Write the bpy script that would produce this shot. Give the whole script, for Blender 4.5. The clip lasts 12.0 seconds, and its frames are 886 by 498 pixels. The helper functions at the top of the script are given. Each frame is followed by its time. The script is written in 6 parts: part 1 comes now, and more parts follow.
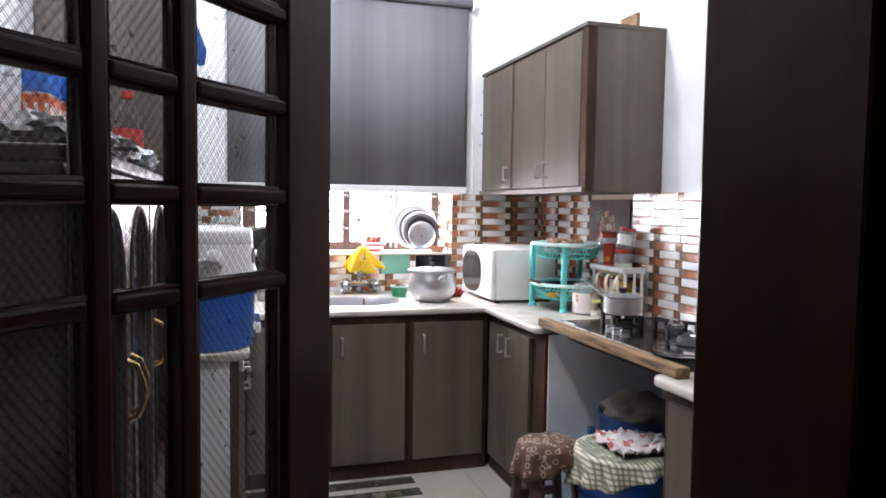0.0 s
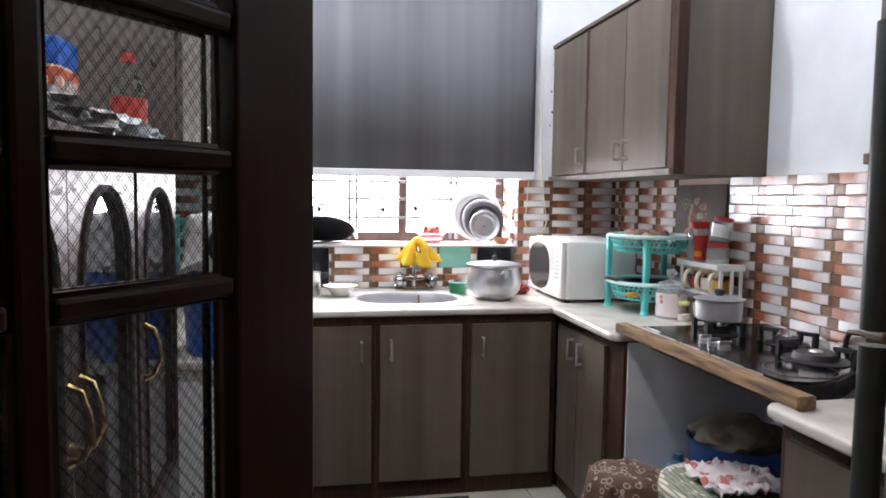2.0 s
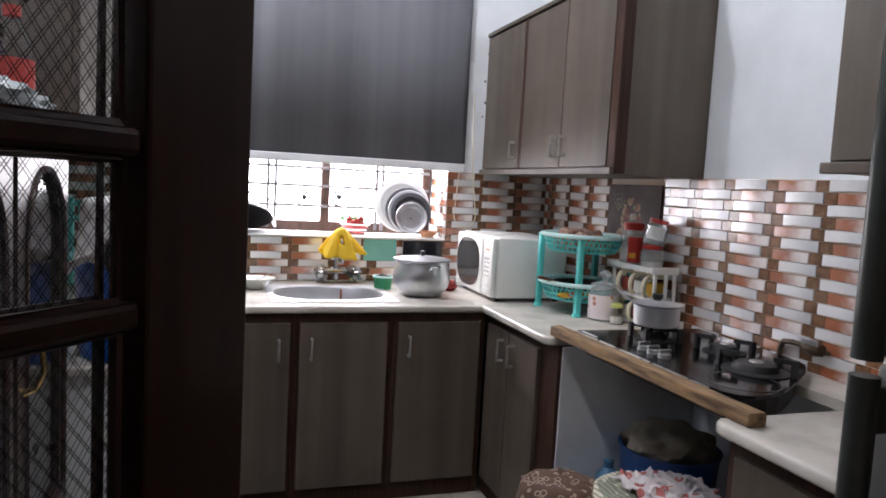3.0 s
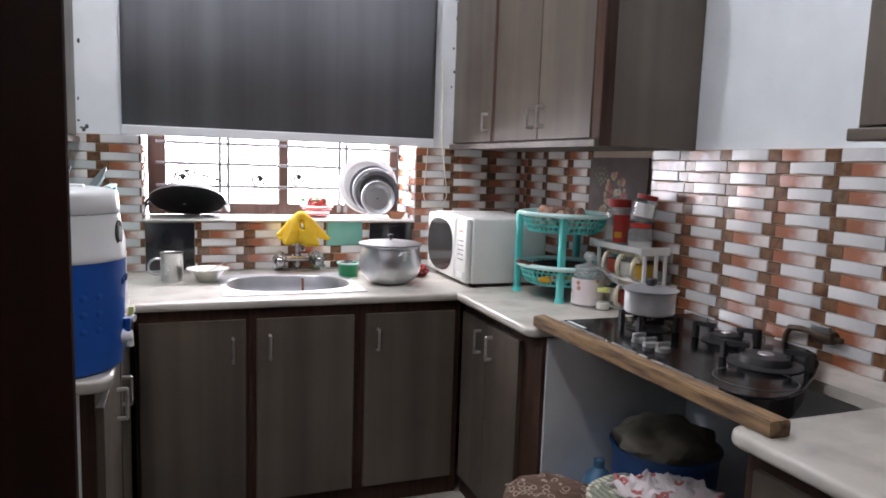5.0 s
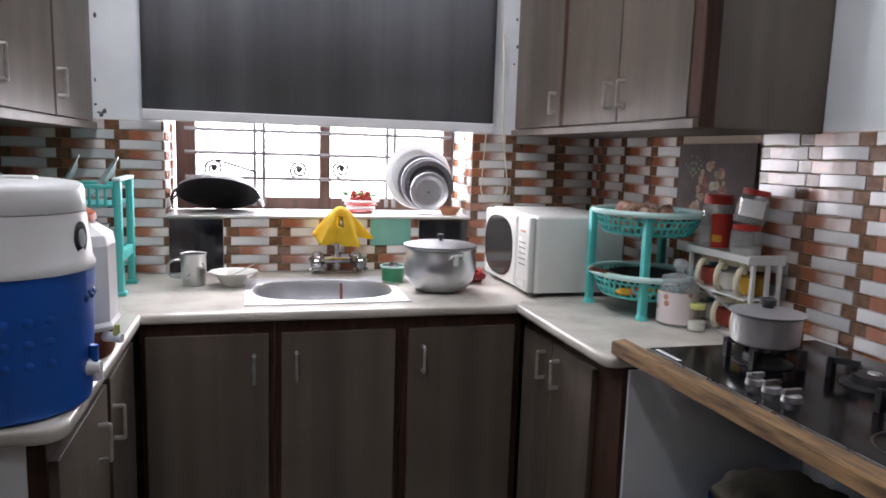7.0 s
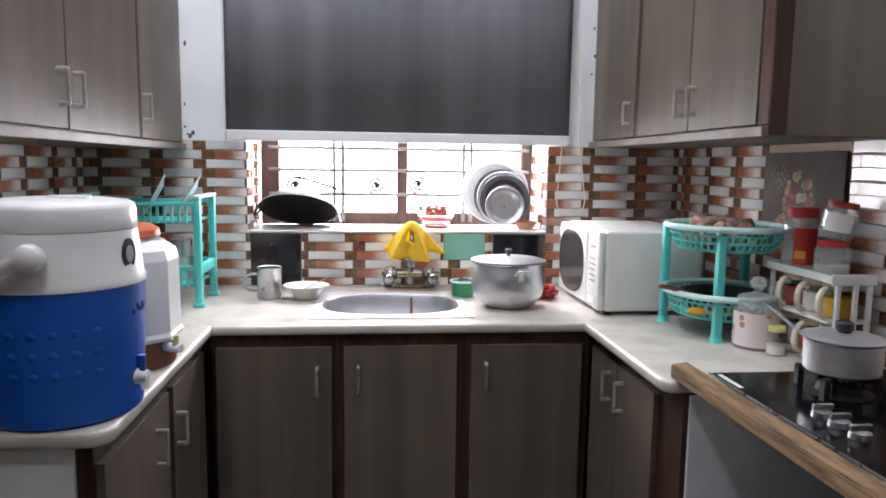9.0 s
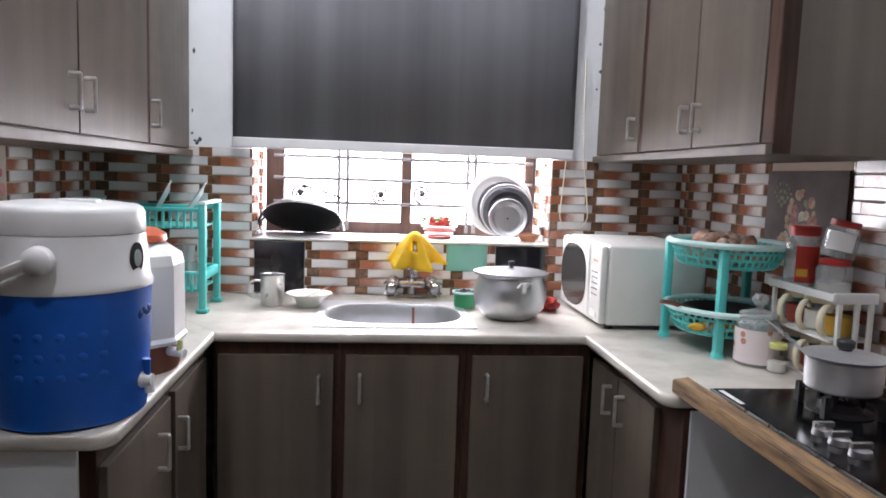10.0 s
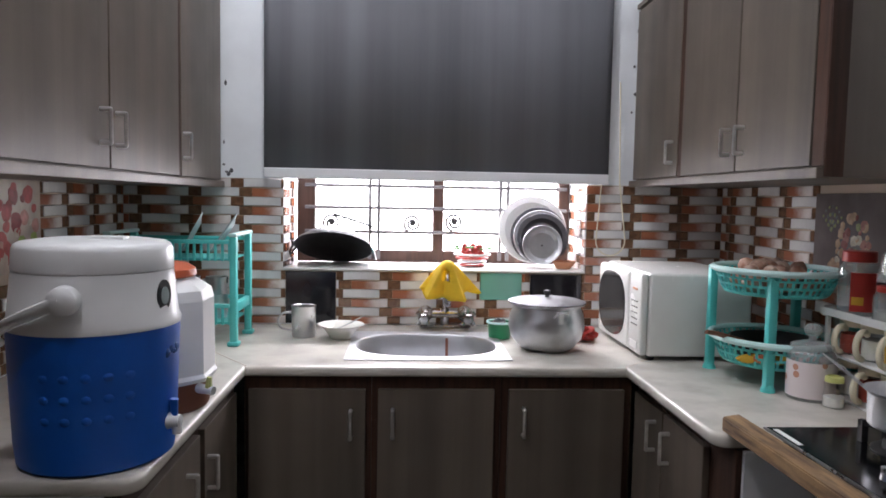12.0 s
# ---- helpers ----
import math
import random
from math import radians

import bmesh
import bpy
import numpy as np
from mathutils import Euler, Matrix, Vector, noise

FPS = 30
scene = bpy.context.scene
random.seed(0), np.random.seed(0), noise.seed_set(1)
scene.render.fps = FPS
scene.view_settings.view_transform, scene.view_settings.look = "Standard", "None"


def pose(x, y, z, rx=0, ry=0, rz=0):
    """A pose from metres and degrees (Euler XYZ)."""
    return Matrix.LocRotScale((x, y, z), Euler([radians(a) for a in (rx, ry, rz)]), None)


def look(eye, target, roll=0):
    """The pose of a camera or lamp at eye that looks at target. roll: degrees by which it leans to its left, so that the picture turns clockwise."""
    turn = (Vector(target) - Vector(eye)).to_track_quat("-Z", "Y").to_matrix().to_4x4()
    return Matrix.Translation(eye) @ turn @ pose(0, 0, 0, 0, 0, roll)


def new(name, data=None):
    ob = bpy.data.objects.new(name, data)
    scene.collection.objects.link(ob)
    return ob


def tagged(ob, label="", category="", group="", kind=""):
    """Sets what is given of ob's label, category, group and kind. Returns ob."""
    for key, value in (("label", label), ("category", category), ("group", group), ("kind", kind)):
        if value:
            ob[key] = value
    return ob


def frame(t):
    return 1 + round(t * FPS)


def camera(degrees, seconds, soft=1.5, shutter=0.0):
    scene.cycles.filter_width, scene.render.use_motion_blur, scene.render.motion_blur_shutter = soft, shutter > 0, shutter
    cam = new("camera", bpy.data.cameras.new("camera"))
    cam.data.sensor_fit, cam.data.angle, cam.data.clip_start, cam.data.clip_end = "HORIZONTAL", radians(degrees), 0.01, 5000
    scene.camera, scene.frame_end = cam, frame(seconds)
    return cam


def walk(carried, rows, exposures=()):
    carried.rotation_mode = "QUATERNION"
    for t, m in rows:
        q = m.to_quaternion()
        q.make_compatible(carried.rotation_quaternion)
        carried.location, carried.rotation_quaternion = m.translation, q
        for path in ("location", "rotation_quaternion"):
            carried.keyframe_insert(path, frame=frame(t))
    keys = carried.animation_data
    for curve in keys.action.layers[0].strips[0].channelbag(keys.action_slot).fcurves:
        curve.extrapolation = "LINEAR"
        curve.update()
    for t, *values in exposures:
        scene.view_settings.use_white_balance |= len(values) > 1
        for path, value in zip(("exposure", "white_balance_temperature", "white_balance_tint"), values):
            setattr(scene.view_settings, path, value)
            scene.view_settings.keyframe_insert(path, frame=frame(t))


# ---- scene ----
cam = camera(64.9, 12.0, soft=1.7)
PATH = [
    (0, (0.006, -0.274, 1.394), (0.588, 1.636, 1.272), 0.8),
    (0.5, (0.001, -0.236, 1.393), (0.629, 1.659, 1.281), 1.1),
    (1, (0.031, -0.144, 1.382), (0.604, 1.766, 1.228), 0.6),
    (1.5, (0.12, 0.002, 1.381), (0.541, 1.952, 1.239), 1.3),
    (2, (0.165, 0.103, 1.372), (0.547, 2.06, 1.222), 0.8),
    (2.5, (0.161, 0.234, 1.385), (0.735, 2.144, 1.232), 1.9),
    (3, (0.144, 0.285, 1.385), (0.764, 2.178, 1.209), 3.1),
    (3.5, (0.144, 0.325, 1.377), (0.823, 2.194, 1.162), 3.5),
    (5.5, (0.27, 0.633, 1.394), (0.966, 2.492, 1.147), 1.8),
    (6, (0.31, 0.751, 1.381), (0.986, 2.617, 1.131), 2.4),
    (6.5, (0.353, 0.873, 1.387), (1.045, 2.733, 1.137), 1.3),
    (7, (0.401, 0.93, 1.38), (0.924, 2.841, 1.109), 1.8),
    (7.5, (0.504, 0.946, 1.386), (0.743, 2.915, 1.126), 2.7),
    (9.5, (0.564, 0.919, 1.387), (0.779, 2.894, 1.157), 0.7),
    (10, (0.551, 0.916, 1.387), (0.762, 2.894, 1.178), 2.0),
    (10.5, (0.553, 0.92, 1.388), (0.762, 2.899, 1.194), 1.2),
    (11, (0.551, 0.927, 1.391), (0.721, 2.909, 1.186), 0.7),
    (11.5, (0.554, 0.956, 1.398), (0.698, 2.943, 1.221), 0.5),
    (12, (0.551, 0.975, 1.401), (0.67, 2.966, 1.258), 1.1),
]
EXPOSURES = [(t, stops, 6450, 17) for t, stops in ((0, 0.88), (1.0, 0.88), (1.5, 0.92), (2.0, 0.62), (2.5, 0.13), (3.5, 0.12), (5.5, 0.04), (6.5, -0.06), (7.5, -0.10), (9.5, 0.36), (10.5, 0.18), (11.5, 0.0), (12, -0.22))]
walk(cam, [(t, look(eye, target, roll)) for t, eye, target, roll in PATH], EXPOSURES)

# ---- world and light ----
world = bpy.data.worlds.new("sky")
scene.world = world
world.use_nodes = True
wn = world.node_tree.nodes
sky = wn.new("ShaderNodeTexSky")
sky.sky_type, sky.sun_disc = "NISHITA", False
sky.sun_elevation, sky.sun_rotation = radians(50), radians(200)
world.node_tree.links.new(sky.outputs[0], wn["Background"].inputs[0])
wn["Background"].inputs[1].default_value = 0.10


def lamp(name, kind, m, power, color, **more):
    data = bpy.data.lights.new(name, kind)
    data.energy, data.color = power, color
    ob = new(name, data)
    ob.matrix_basis = m
    if kind == "AREA":
        data.shape, data.size, data.size_y = "RECTANGLE", more["size"], more["size_y"]
    else:
        data.shadow_soft_size = more["size"]
    return ob


lamp("window_daylight", "AREA", look((0.70, 4.50, 1.78), (0.70, 3.7, 1.15)), 55, (0.95, 0.96, 1.0), size=1.7, size_y=0.6)
lamp("ceiling_bulb_light", "POINT", pose(0.37, 2.90, 3.25), 50, (0.93, 0.97, 1.0), size=0.05)
lamp("second_bulb_light", "POINT", pose(-0.08, 1.52, 3.30), 40, (0.95, 0.97, 1.0), size=0.06)

# ---- materials ----


def material(name, base, rough=0.5, metal=0.0, grain=None, stain=0.0, bump=0.0, bump_size=60, spec=0.5, coat=0.0, trans=0.0, random_tone=0.0, stain_size=5.0):
    """base: colour; grain: (second colour, (sx, sy, sz), low, high); stain: strength of blotches."""
    mat = bpy.data.materials.new(name)
    mat.use_nodes = True
    nt = mat.node_tree
    n, l = nt.nodes, nt.links
    p = n["Principled BSDF"]
    p.inputs["Roughness"].default_value = rough
    p.inputs["Metallic"].default_value = metal
    p.inputs["Specular IOR Level"].default_value = spec
    p.inputs["Coat Weight"].default_value = coat
    p.inputs["Coat Roughness"].default_value = 0.08
    p.inputs["Transmission Weight"].default_value = trans
    tc = n.new("ShaderNodeNewGeometry")
    out = None
    rgb = n.new("ShaderNodeRGB")
    rgb.outputs[0].default_value = (*base, 1)
    out = rgb.outputs[0]
    if grain:
        second, scale, low, high = grain
        mp = n.new("ShaderNodeMapping")
        mp.inputs["Scale"].default_value = scale
        l.new(tc.outputs["Position"], mp.inputs[0])
        nz = n.new("ShaderNodeTexNoise")
        nz.inputs["Scale"].default_value, nz.inputs["Detail"].default_value = 1.0, 5
        l.new(mp.outputs[0], nz.inputs["Vector"])
        rp = n.new("ShaderNodeMapRange")
        rp.inputs[1].default_value, rp.inputs[2].default_value = low, high
        l.new(nz.outputs[0], rp.inputs[0])
        mx = n.new("ShaderNodeMix")
        mx.data_type = "RGBA"
        l.new(rp.outputs[0], mx.inputs[0])
        l.new(out, mx.inputs[6])
        mx.inputs[7].default_value = (*second, 1)
        out = mx.outputs[2]
    if stain:
        nz = n.new("ShaderNodeTexNoise")
        nz.inputs["Scale"].default_value, nz.inputs["Detail"].default_value = stain_size, 6
        l.new(tc.outputs["Position"], nz.inputs["Vector"])
        rp = n.new("ShaderNodeMapRange")
        rp.inputs[1].default_value, rp.inputs[2].default_value = 0.35, 0.7
        rp.inputs[3].default_value, rp.inputs[4].default_value = 1 - stain, 1 + stain * 0.25
        l.new(nz.outputs[0], rp.inputs[0])
        mu = n.new("ShaderNodeVectorMath")
        mu.operation = "SCALE"
        l.new(out, mu.inputs[0])
        l.new(rp.outputs[0], mu.inputs[3])
        out = mu.outputs[0]
        rr = n.new("ShaderNodeMapRange")
        rr.inputs[3].default_value, rr.inputs[4].default_value = min(1, rough * 1.25), rough * 0.8
        l.new(nz.outputs[0], rr.inputs[0])
        l.new(rr.outputs[0], p.inputs["Roughness"])
    if random_tone:
        oi = n.new("ShaderNodeObjectInfo")
        rp = n.new("ShaderNodeMapRange")
        rp.inputs[3].default_value, rp.inputs[4].default_value = 1 - random_tone, 1 + random_tone
        l.new(oi.outputs["Random"], rp.inputs[0])
        mu = n.new("ShaderNodeVectorMath")
        mu.operation = "SCALE"
        l.new(out, mu.inputs[0])
        l.new(rp.outputs[0], mu.inputs[3])
        out = mu.outputs[0]
    l.new(out, p.inputs["Base Color"])
    if bump:
        nz = n.new("ShaderNodeTexNoise")
        nz.inputs["Scale"].default_value, nz.inputs["Detail"].default_value = bump_size, 4
        l.new(tc.outputs["Position"], nz.inputs["Vector"])
        bp = n.new("ShaderNodeBump")
        bp.inputs["Strength"].default_value, bp.inputs["Distance"].default_value = bump, 0.004
        l.new(nz.outputs[0], bp.inputs["Height"])
        l.new(bp.outputs[0], p.inputs["Normal"])
    return mat


def glowing(name, color, strength):
    mat = bpy.data.materials.new(name)
    mat.use_nodes = True
    p = mat.node_tree.nodes["Principled BSDF"]
    p.inputs["Base Color"].default_value = (*color, 1)
    p.inputs["Emission Color"].default_value = (*color, 1)
    p.inputs["Emission Strength"].default_value = strength
    return mat


def brick_glaze(name, start, end, low, high):
    """A glazed brick whose colour runs along its own length."""
    mat = material(name, end, 0.19, spec=0.8, random_tone=0.07)
    n, l = mat.node_tree.nodes, mat.node_tree.links
    p = n["Principled BSDF"]
    tc = n.new("ShaderNodeTexCoord")
    sx = n.new("ShaderNodeSeparateXYZ")
    l.new(tc.outputs["Object"], sx.inputs[0])
    nz = n.new("ShaderNodeTexNoise")
    nz.inputs["Scale"].default_value = 40
    g = n.new("ShaderNodeNewGeometry")
    l.new(g.outputs["Position"], nz.inputs["Vector"])
    ad = n.new("ShaderNodeMath")
    ad.operation = "MULTIPLY_ADD"
    ad.inputs[1].default_value = 0.05
    l.new(nz.outputs[0], ad.inputs[0])
    l.new(sx.outputs[0], ad.inputs[2])
    rp = n.new("ShaderNodeMapRange")
    rp.inputs[1].default_value, rp.inputs[2].default_value = low + 0.025, high + 0.025
    rp.interpolation_type = "SMOOTHSTEP"
    l.new(ad.outputs[0], rp.inputs[0])
    mx = n.new("ShaderNodeMix")
    mx.data_type = "RGBA"
    mx.inputs[6].default_value, mx.inputs[7].default_value = (*start, 1), (*end, 1)
    l.new(rp.outputs[0], mx.inputs[0])
    oi = n.new("ShaderNodeObjectInfo")
    tone = n.new("ShaderNodeMapRange")
    tone.inputs[3].default_value, tone.inputs[4].default_value = 0.88, 1.06
    l.new(oi.outputs["Random"], tone.inputs[0])
    mu = n.new("ShaderNodeVectorMath")
    mu.operation = "SCALE"
    l.new(mx.outputs[2], mu.inputs[0])
    l.new(tone.outputs[0], mu.inputs[3])
    l.new(mu.outputs[0], p.inputs["Base Color"])
    return mat


def wired_glass(name):
    """Patterned glass with a fine diamond wire in it, dusty."""
    mat = bpy.data.materials.new(name)
    mat.use_nodes = True
    n, l = mat.node_tree.nodes, mat.node_tree.links
    n.remove(n["Principled BSDF"])
    tc = n.new("ShaderNodeTexCoord")
    sx = n.new("ShaderNodeSeparateXYZ")
    l.new(tc.outputs["Object"], sx.inputs[0])

    def math(op, a, b=None):
        m = n.new("ShaderNodeMath")
        m.operation = op
        for i, v in enumerate((a, b)):
            if v is None:
                continue
            if isinstance(v, (int, float)):
                m.inputs[i].default_value = v
            else:
                l.new(v, m.inputs[i])
        return m.outputs[0]

    lines = None
    for sign in (1, -1):
        d = math("ADD", sx.outputs[0], math("MULTIPLY", sx.outputs[2], 0.75 * sign))
        w = math("ABSOLUTE", math("SUBTRACT", math("FRACT", math("MULTIPLY", d, 78)), 0.5))
        hit = math("LESS_THAN", w, 0.05)
        lines = hit if lines is None else math("MAXIMUM", lines, hit)
    nz = n.new("ShaderNodeTexNoise")
    nz.inputs["Scale"].default_value, nz.inputs["Detail"].default_value = 55, 3
    l.new(tc.outputs["Object"], nz.inputs["Vector"])
    specks = math("GREATER_THAN", nz.outputs[0], 0.685)
    lines = math("MAXIMUM", lines, specks)
    clear = n.new("ShaderNodeBsdfTransparent")
    clear.inputs[0].default_value = (1.0, 1.0, 1.0, 1)
    gloss = n.new("ShaderNodeBsdfGlossy")
    gloss.inputs["Roughness"].default_value = 0.06
    gloss.inputs["Color"].default_value = (0.8, 0.8, 0.8, 1)
    lw = n.new("ShaderNodeLayerWeight")
    lw.inputs[0].default_value = 0.5
    pw = n.new("ShaderNodeMath")
    pw.operation = "POWER"
    pw.inputs[1].default_value = 4.0
    l.new(lw.outputs["Facing"], pw.inputs[0])
    fr = n.new("ShaderNodeMapRange")
    fr.inputs[3].default_value, fr.inputs[4].default_value = 0.035, 0.6
    l.new(pw.outputs[0], fr.inputs[0])
    m1 = n.new("ShaderNodeMixShader")
    l.new(fr.outputs[0], m1.inputs[0])
    l.new(clear.outputs[0], m1.inputs[1])
    l.new(gloss.outputs[0], m1.inputs[2])
    frost = n.new("ShaderNodeBsdfTranslucent")
    frost.inputs[0].default_value = (0.85, 0.86, 0.88, 1)
    m3 = n.new("ShaderNodeMixShader")
    m3.inputs[0].default_value = 0.015
    l.new(m1.outputs[0], m3.inputs[1])
    l.new(frost.outputs[0], m3.inputs[2])
    m1 = m3
    wire = n.new("ShaderNodeBsdfDiffuse")
    wire.inputs[0].default_value = (0.03, 0.026, 0.022, 1)
    m2 = n.new("ShaderNodeMixShader")
    l.new(math("MULTIPLY", lines, 0.58), m2.inputs[0])
    l.new(m1.outputs[0], m2.inputs[1])
    l.new(wire.outputs[0], m2.inputs[2])
    l.new(m2.outputs[0], n["Material Output"].inputs[0])
    return mat


def clear_glass(name, tint=(0.95, 0.96, 0.96), least=0.035, haze=0.0):
    mat = bpy.data.materials.new(name)
    mat.use_nodes = True
    n, l = mat.node_tree.nodes, mat.node_tree.links
    n.remove(n["Principled BSDF"])
    clear = n.new("ShaderNodeBsdfTransparent")
    clear.inputs[0].default_value = (*tint, 1)
    gloss = n.new("ShaderNodeBsdfGlossy")
    gloss.inputs["Roughness"].default_value = 0.04
    lw = n.new("ShaderNodeLayerWeight")
    lw.inputs[0].default_value = 0.5
    pw = n.new("ShaderNodeMath")
    pw.operation = "POWER"
    pw.inputs[1].default_value = 4.0
    l.new(lw.outputs["Facing"], pw.inputs[0])
    fr = n.new("ShaderNodeMapRange")
    fr.inputs[3].default_value, fr.inputs[4].default_value = least, 0.6
    l.new(pw.outputs[0], fr.inputs[0])
    m1 = n.new("ShaderNodeMixShader")
    l.new(fr.outputs[0], m1.inputs[0])
    l.new(clear.outputs[0], m1.inputs[1])
    l.new(gloss.outputs[0], m1.inputs[2])
    # even diffuse white, standing in for highlights that make clear glass show
    if haze:
        white_share = n.new("ShaderNodeBsdfDiffuse")
        white_share.inputs[0].default_value = (0.8, 0.82, 0.82, 1)
        m2 = n.new("ShaderNodeMixShader")
        m2.inputs[0].default_value = haze
        l.new(m1.outputs[0], m2.inputs[1])
        l.new(white_share.outputs[0], m2.inputs[2])
        m1 = m2
    l.new(m1.outputs[0], n["Material Output"].inputs[0])
    return mat


def checked(name, base, stripe, scale):
    """Woven checked cloth."""
    mat = material(name, base, 0.85, bump=0.3, bump_size=400)
    n, l = mat.node_tree.nodes, mat.node_tree.links
    tc = n.new("ShaderNodeTexCoord")
    last = None
    for axis in ("X", "Z"):
        wv = n.new("ShaderNodeTexWave")
        wv.bands_direction = axis
        wv.inputs["Scale"].default_value, wv.inputs["Distortion"].default_value = scale, 0.5
        l.new(tc.outputs["Object"], wv.inputs["Vector"])
        rp = n.new("ShaderNodeMapRange")
        rp.inputs[1].default_value, rp.inputs[2].default_value = 0.6, 0.75
        l.new(wv.outputs[1], rp.inputs[0])
        mx = n.new("ShaderNodeMix")
        mx.data_type = "RGBA"
        sc = n.new("ShaderNodeMath")
        sc.operation = "MULTIPLY"
        sc.inputs[1].default_value = 0.7
        l.new(rp.outputs[0], sc.inputs[0])
        l.new(sc.outputs[0], mx.inputs[0])
        mx.inputs[6].default_value, mx.inputs[7].default_value = (*base, 1), (*stripe, 1)
        if last:
            l.new(last, mx.inputs[6])
        last = mx.outputs[2]
    l.new(last, n["Principled BSDF"].inputs["Base Color"])
    return mat


def spotted(name, base, ring, scale, low=0.18, high=0.3):
    """Printed cloth with rings of a second colour."""
    mat = material(name, base, 0.85, bump=0.3, bump_size=400)
    n, l = mat.node_tree.nodes, mat.node_tree.links
    tc = n.new("ShaderNodeTexCoord")
    vo = n.new("ShaderNodeTexVoronoi")
    vo.inputs["Scale"].default_value = scale
    l.new(tc.outputs["Object"], vo.inputs["Vector"])
    a = n.new("ShaderNodeMath")
    a.operation = "COMPARE"
    a.inputs[1].default_value, a.inputs[2].default_value = (low + high) / 2, (high - low) / 2
    l.new(vo.outputs[0], a.inputs[0])
    mx = n.new("ShaderNodeMix")
    mx.data_type = "RGBA"
    l.new(a.outputs[0], mx.inputs[0])
    mx.inputs[6].default_value, mx.inputs[7].default_value = (*base, 1), (*ring, 1)
    l.new(mx.outputs[2], n["Principled BSDF"].inputs["Base Color"])
    return mat


M_PLASTER = material("white_wall_paint", (0.80, 0.835, 0.86), 0.6, stain=0.08, bump=0.12, bump_size=35)
M_HALL = material("hall_wall_paint", (0.16, 0.11, 0.085), 0.7, stain=0.15, bump=0.1)
M_CEIL = material("ceiling_paint", (0.78, 0.78, 0.77), 0.8, stain=0.05, bump=0.1)
M_LAM = material("grey_brown_wood_laminate", (0.138, 0.108, 0.083), 0.44, grain=((0.072, 0.057, 0.045), (11, 11, 0.35), 0.3, 0.72), stain=0.10, bump=0.05, bump_size=200)
M_BROWN = material("dark_brown_edging", (0.058, 0.024, 0.013), 0.6, spec=0.3, grain=((0.03, 0.013, 0.008), (60, 60, 3), 0.4, 0.65), stain=0.12)
M_DOOR = material("dark_varnished_wood", (0.036, 0.0105, 0.0055), 0.36, spec=0.22, grain=((0.020, 0.006, 0.0035), (45, 45, 3), 0.4, 0.7), stain=0.2, coat=0.05)
M_WINWOOD = material("window_wood", (0.11, 0.055, 0.038), 0.5, grain=((0.06, 0.03, 0.02), (50, 50, 4), 0.4, 0.7), stain=0.2)
M_PLANK = material("raw_wood_strip", (0.32, 0.195, 0.092), 0.65, grain=((0.09, 0.05, 0.03), (60, 7, 60), 0.4, 0.65), stain=0.2, bump=0.2, bump_size=120)
M_MARBLE = material("cream_counter_stone", (0.62, 0.59, 0.53), 0.22, grain=((0.50, 0.47, 0.42), (9, 9, 9), 0.45, 0.7), stain=0.10)
M_SILL = material("sill_stone", (0.70, 0.69, 0.67), 0.3, stain=0.1)
M_FLOOR = material("grey_beige_marble_floor", (0.46, 0.44, 0.385), 0.25, grain=((0.33, 0.31, 0.26), (5, 5, 5), 0.4, 0.68), stain=0.25, random_tone=0.08)
M_BAND = material("dark_green_marble", (0.055, 0.055, 0.04), 0.25, grain=((0.11, 0.10, 0.08), (8, 8, 8), 0.5, 0.7), stain=0.2)
M_GROUT = material("grout", (0.52, 0.41, 0.32), 0.7, stain=0.1)
M_BRICK_W = brick_glaze("white_grey_brick_glaze", (0.76, 0.755, 0.75), (0.58, 0.58, 0.59), 0.03, 0.15)
M_BRICK_O = brick_glaze("orange_white_brick_glaze", (0.33, 0.118, 0.060), (0.78, 0.72, 0.69), 0.045, 0.135)
M_SQUARE = material("brown_square_glaze", (0.19, 0.10, 0.056), 0.15, grain=((0.11, 0.055, 0.03), (40, 40, 40), 0.4, 0.65))
M_BLACKTILE = material("black_glazed_tile", (0.012, 0.012, 0.016), 0.12, stain=0.2)
M_GREENTILE = material("green_glazed_tile", (0.16, 0.42, 0.34), 0.2, stain=0.15)
M_STEEL = material("brushed_steel", (0.55, 0.55, 0.56), 0.28, 1.0, stain=0.12, stain_size=18)
M_CHROME = material("chrome", (0.90, 0.90, 0.91), 0.22, 0.75, spec=0.8)
M_HANDLE = material("dull_chrome_handle", (0.74, 0.73, 0.72), 0.30, 0.88, stain=0.2, stain_size=40)
M_SINK = material("satin_sink_steel", (0.46, 0.47, 0.49), 0.38, 0.7, stain=0.12, stain_size=10)
M_LID = material("dull_grey_lid", (0.10, 0.10, 0.11), 0.5, 0.35, stain=0.2, stain_size=12)
M_PANALU = material("bright_aluminium", (0.76, 0.78, 0.81), 0.40, 0.9, stain=0.12, stain_size=16)
M_COOLER = material("cooler_white_plastic", (0.88, 0.89, 0.89), 0.3, stain=0.05, stain_size=6)
M_ALU = material("worn_aluminium", (0.62, 0.63, 0.65), 0.36, 1.0, stain=0.2, stain_size=14, bump=0.05, bump_size=90)
M_BLIND = material("grey_blind_fabric", (0.135, 0.136, 0.150), 0.75, grain=((0.076, 0.077, 0.088), (6, 6, 0.15), 0.35, 0.65), bump=0.1, bump_size=600)
M_BLINDBAR = material("white_blind_bar", (0.78, 0.78, 0.8), 0.4, stain=0.05)
M_TAP = material("worn_tap_chrome", (0.50, 0.49, 0.48), 0.25, 0.9, spec=0.6, stain=0.25, stain_size=30)
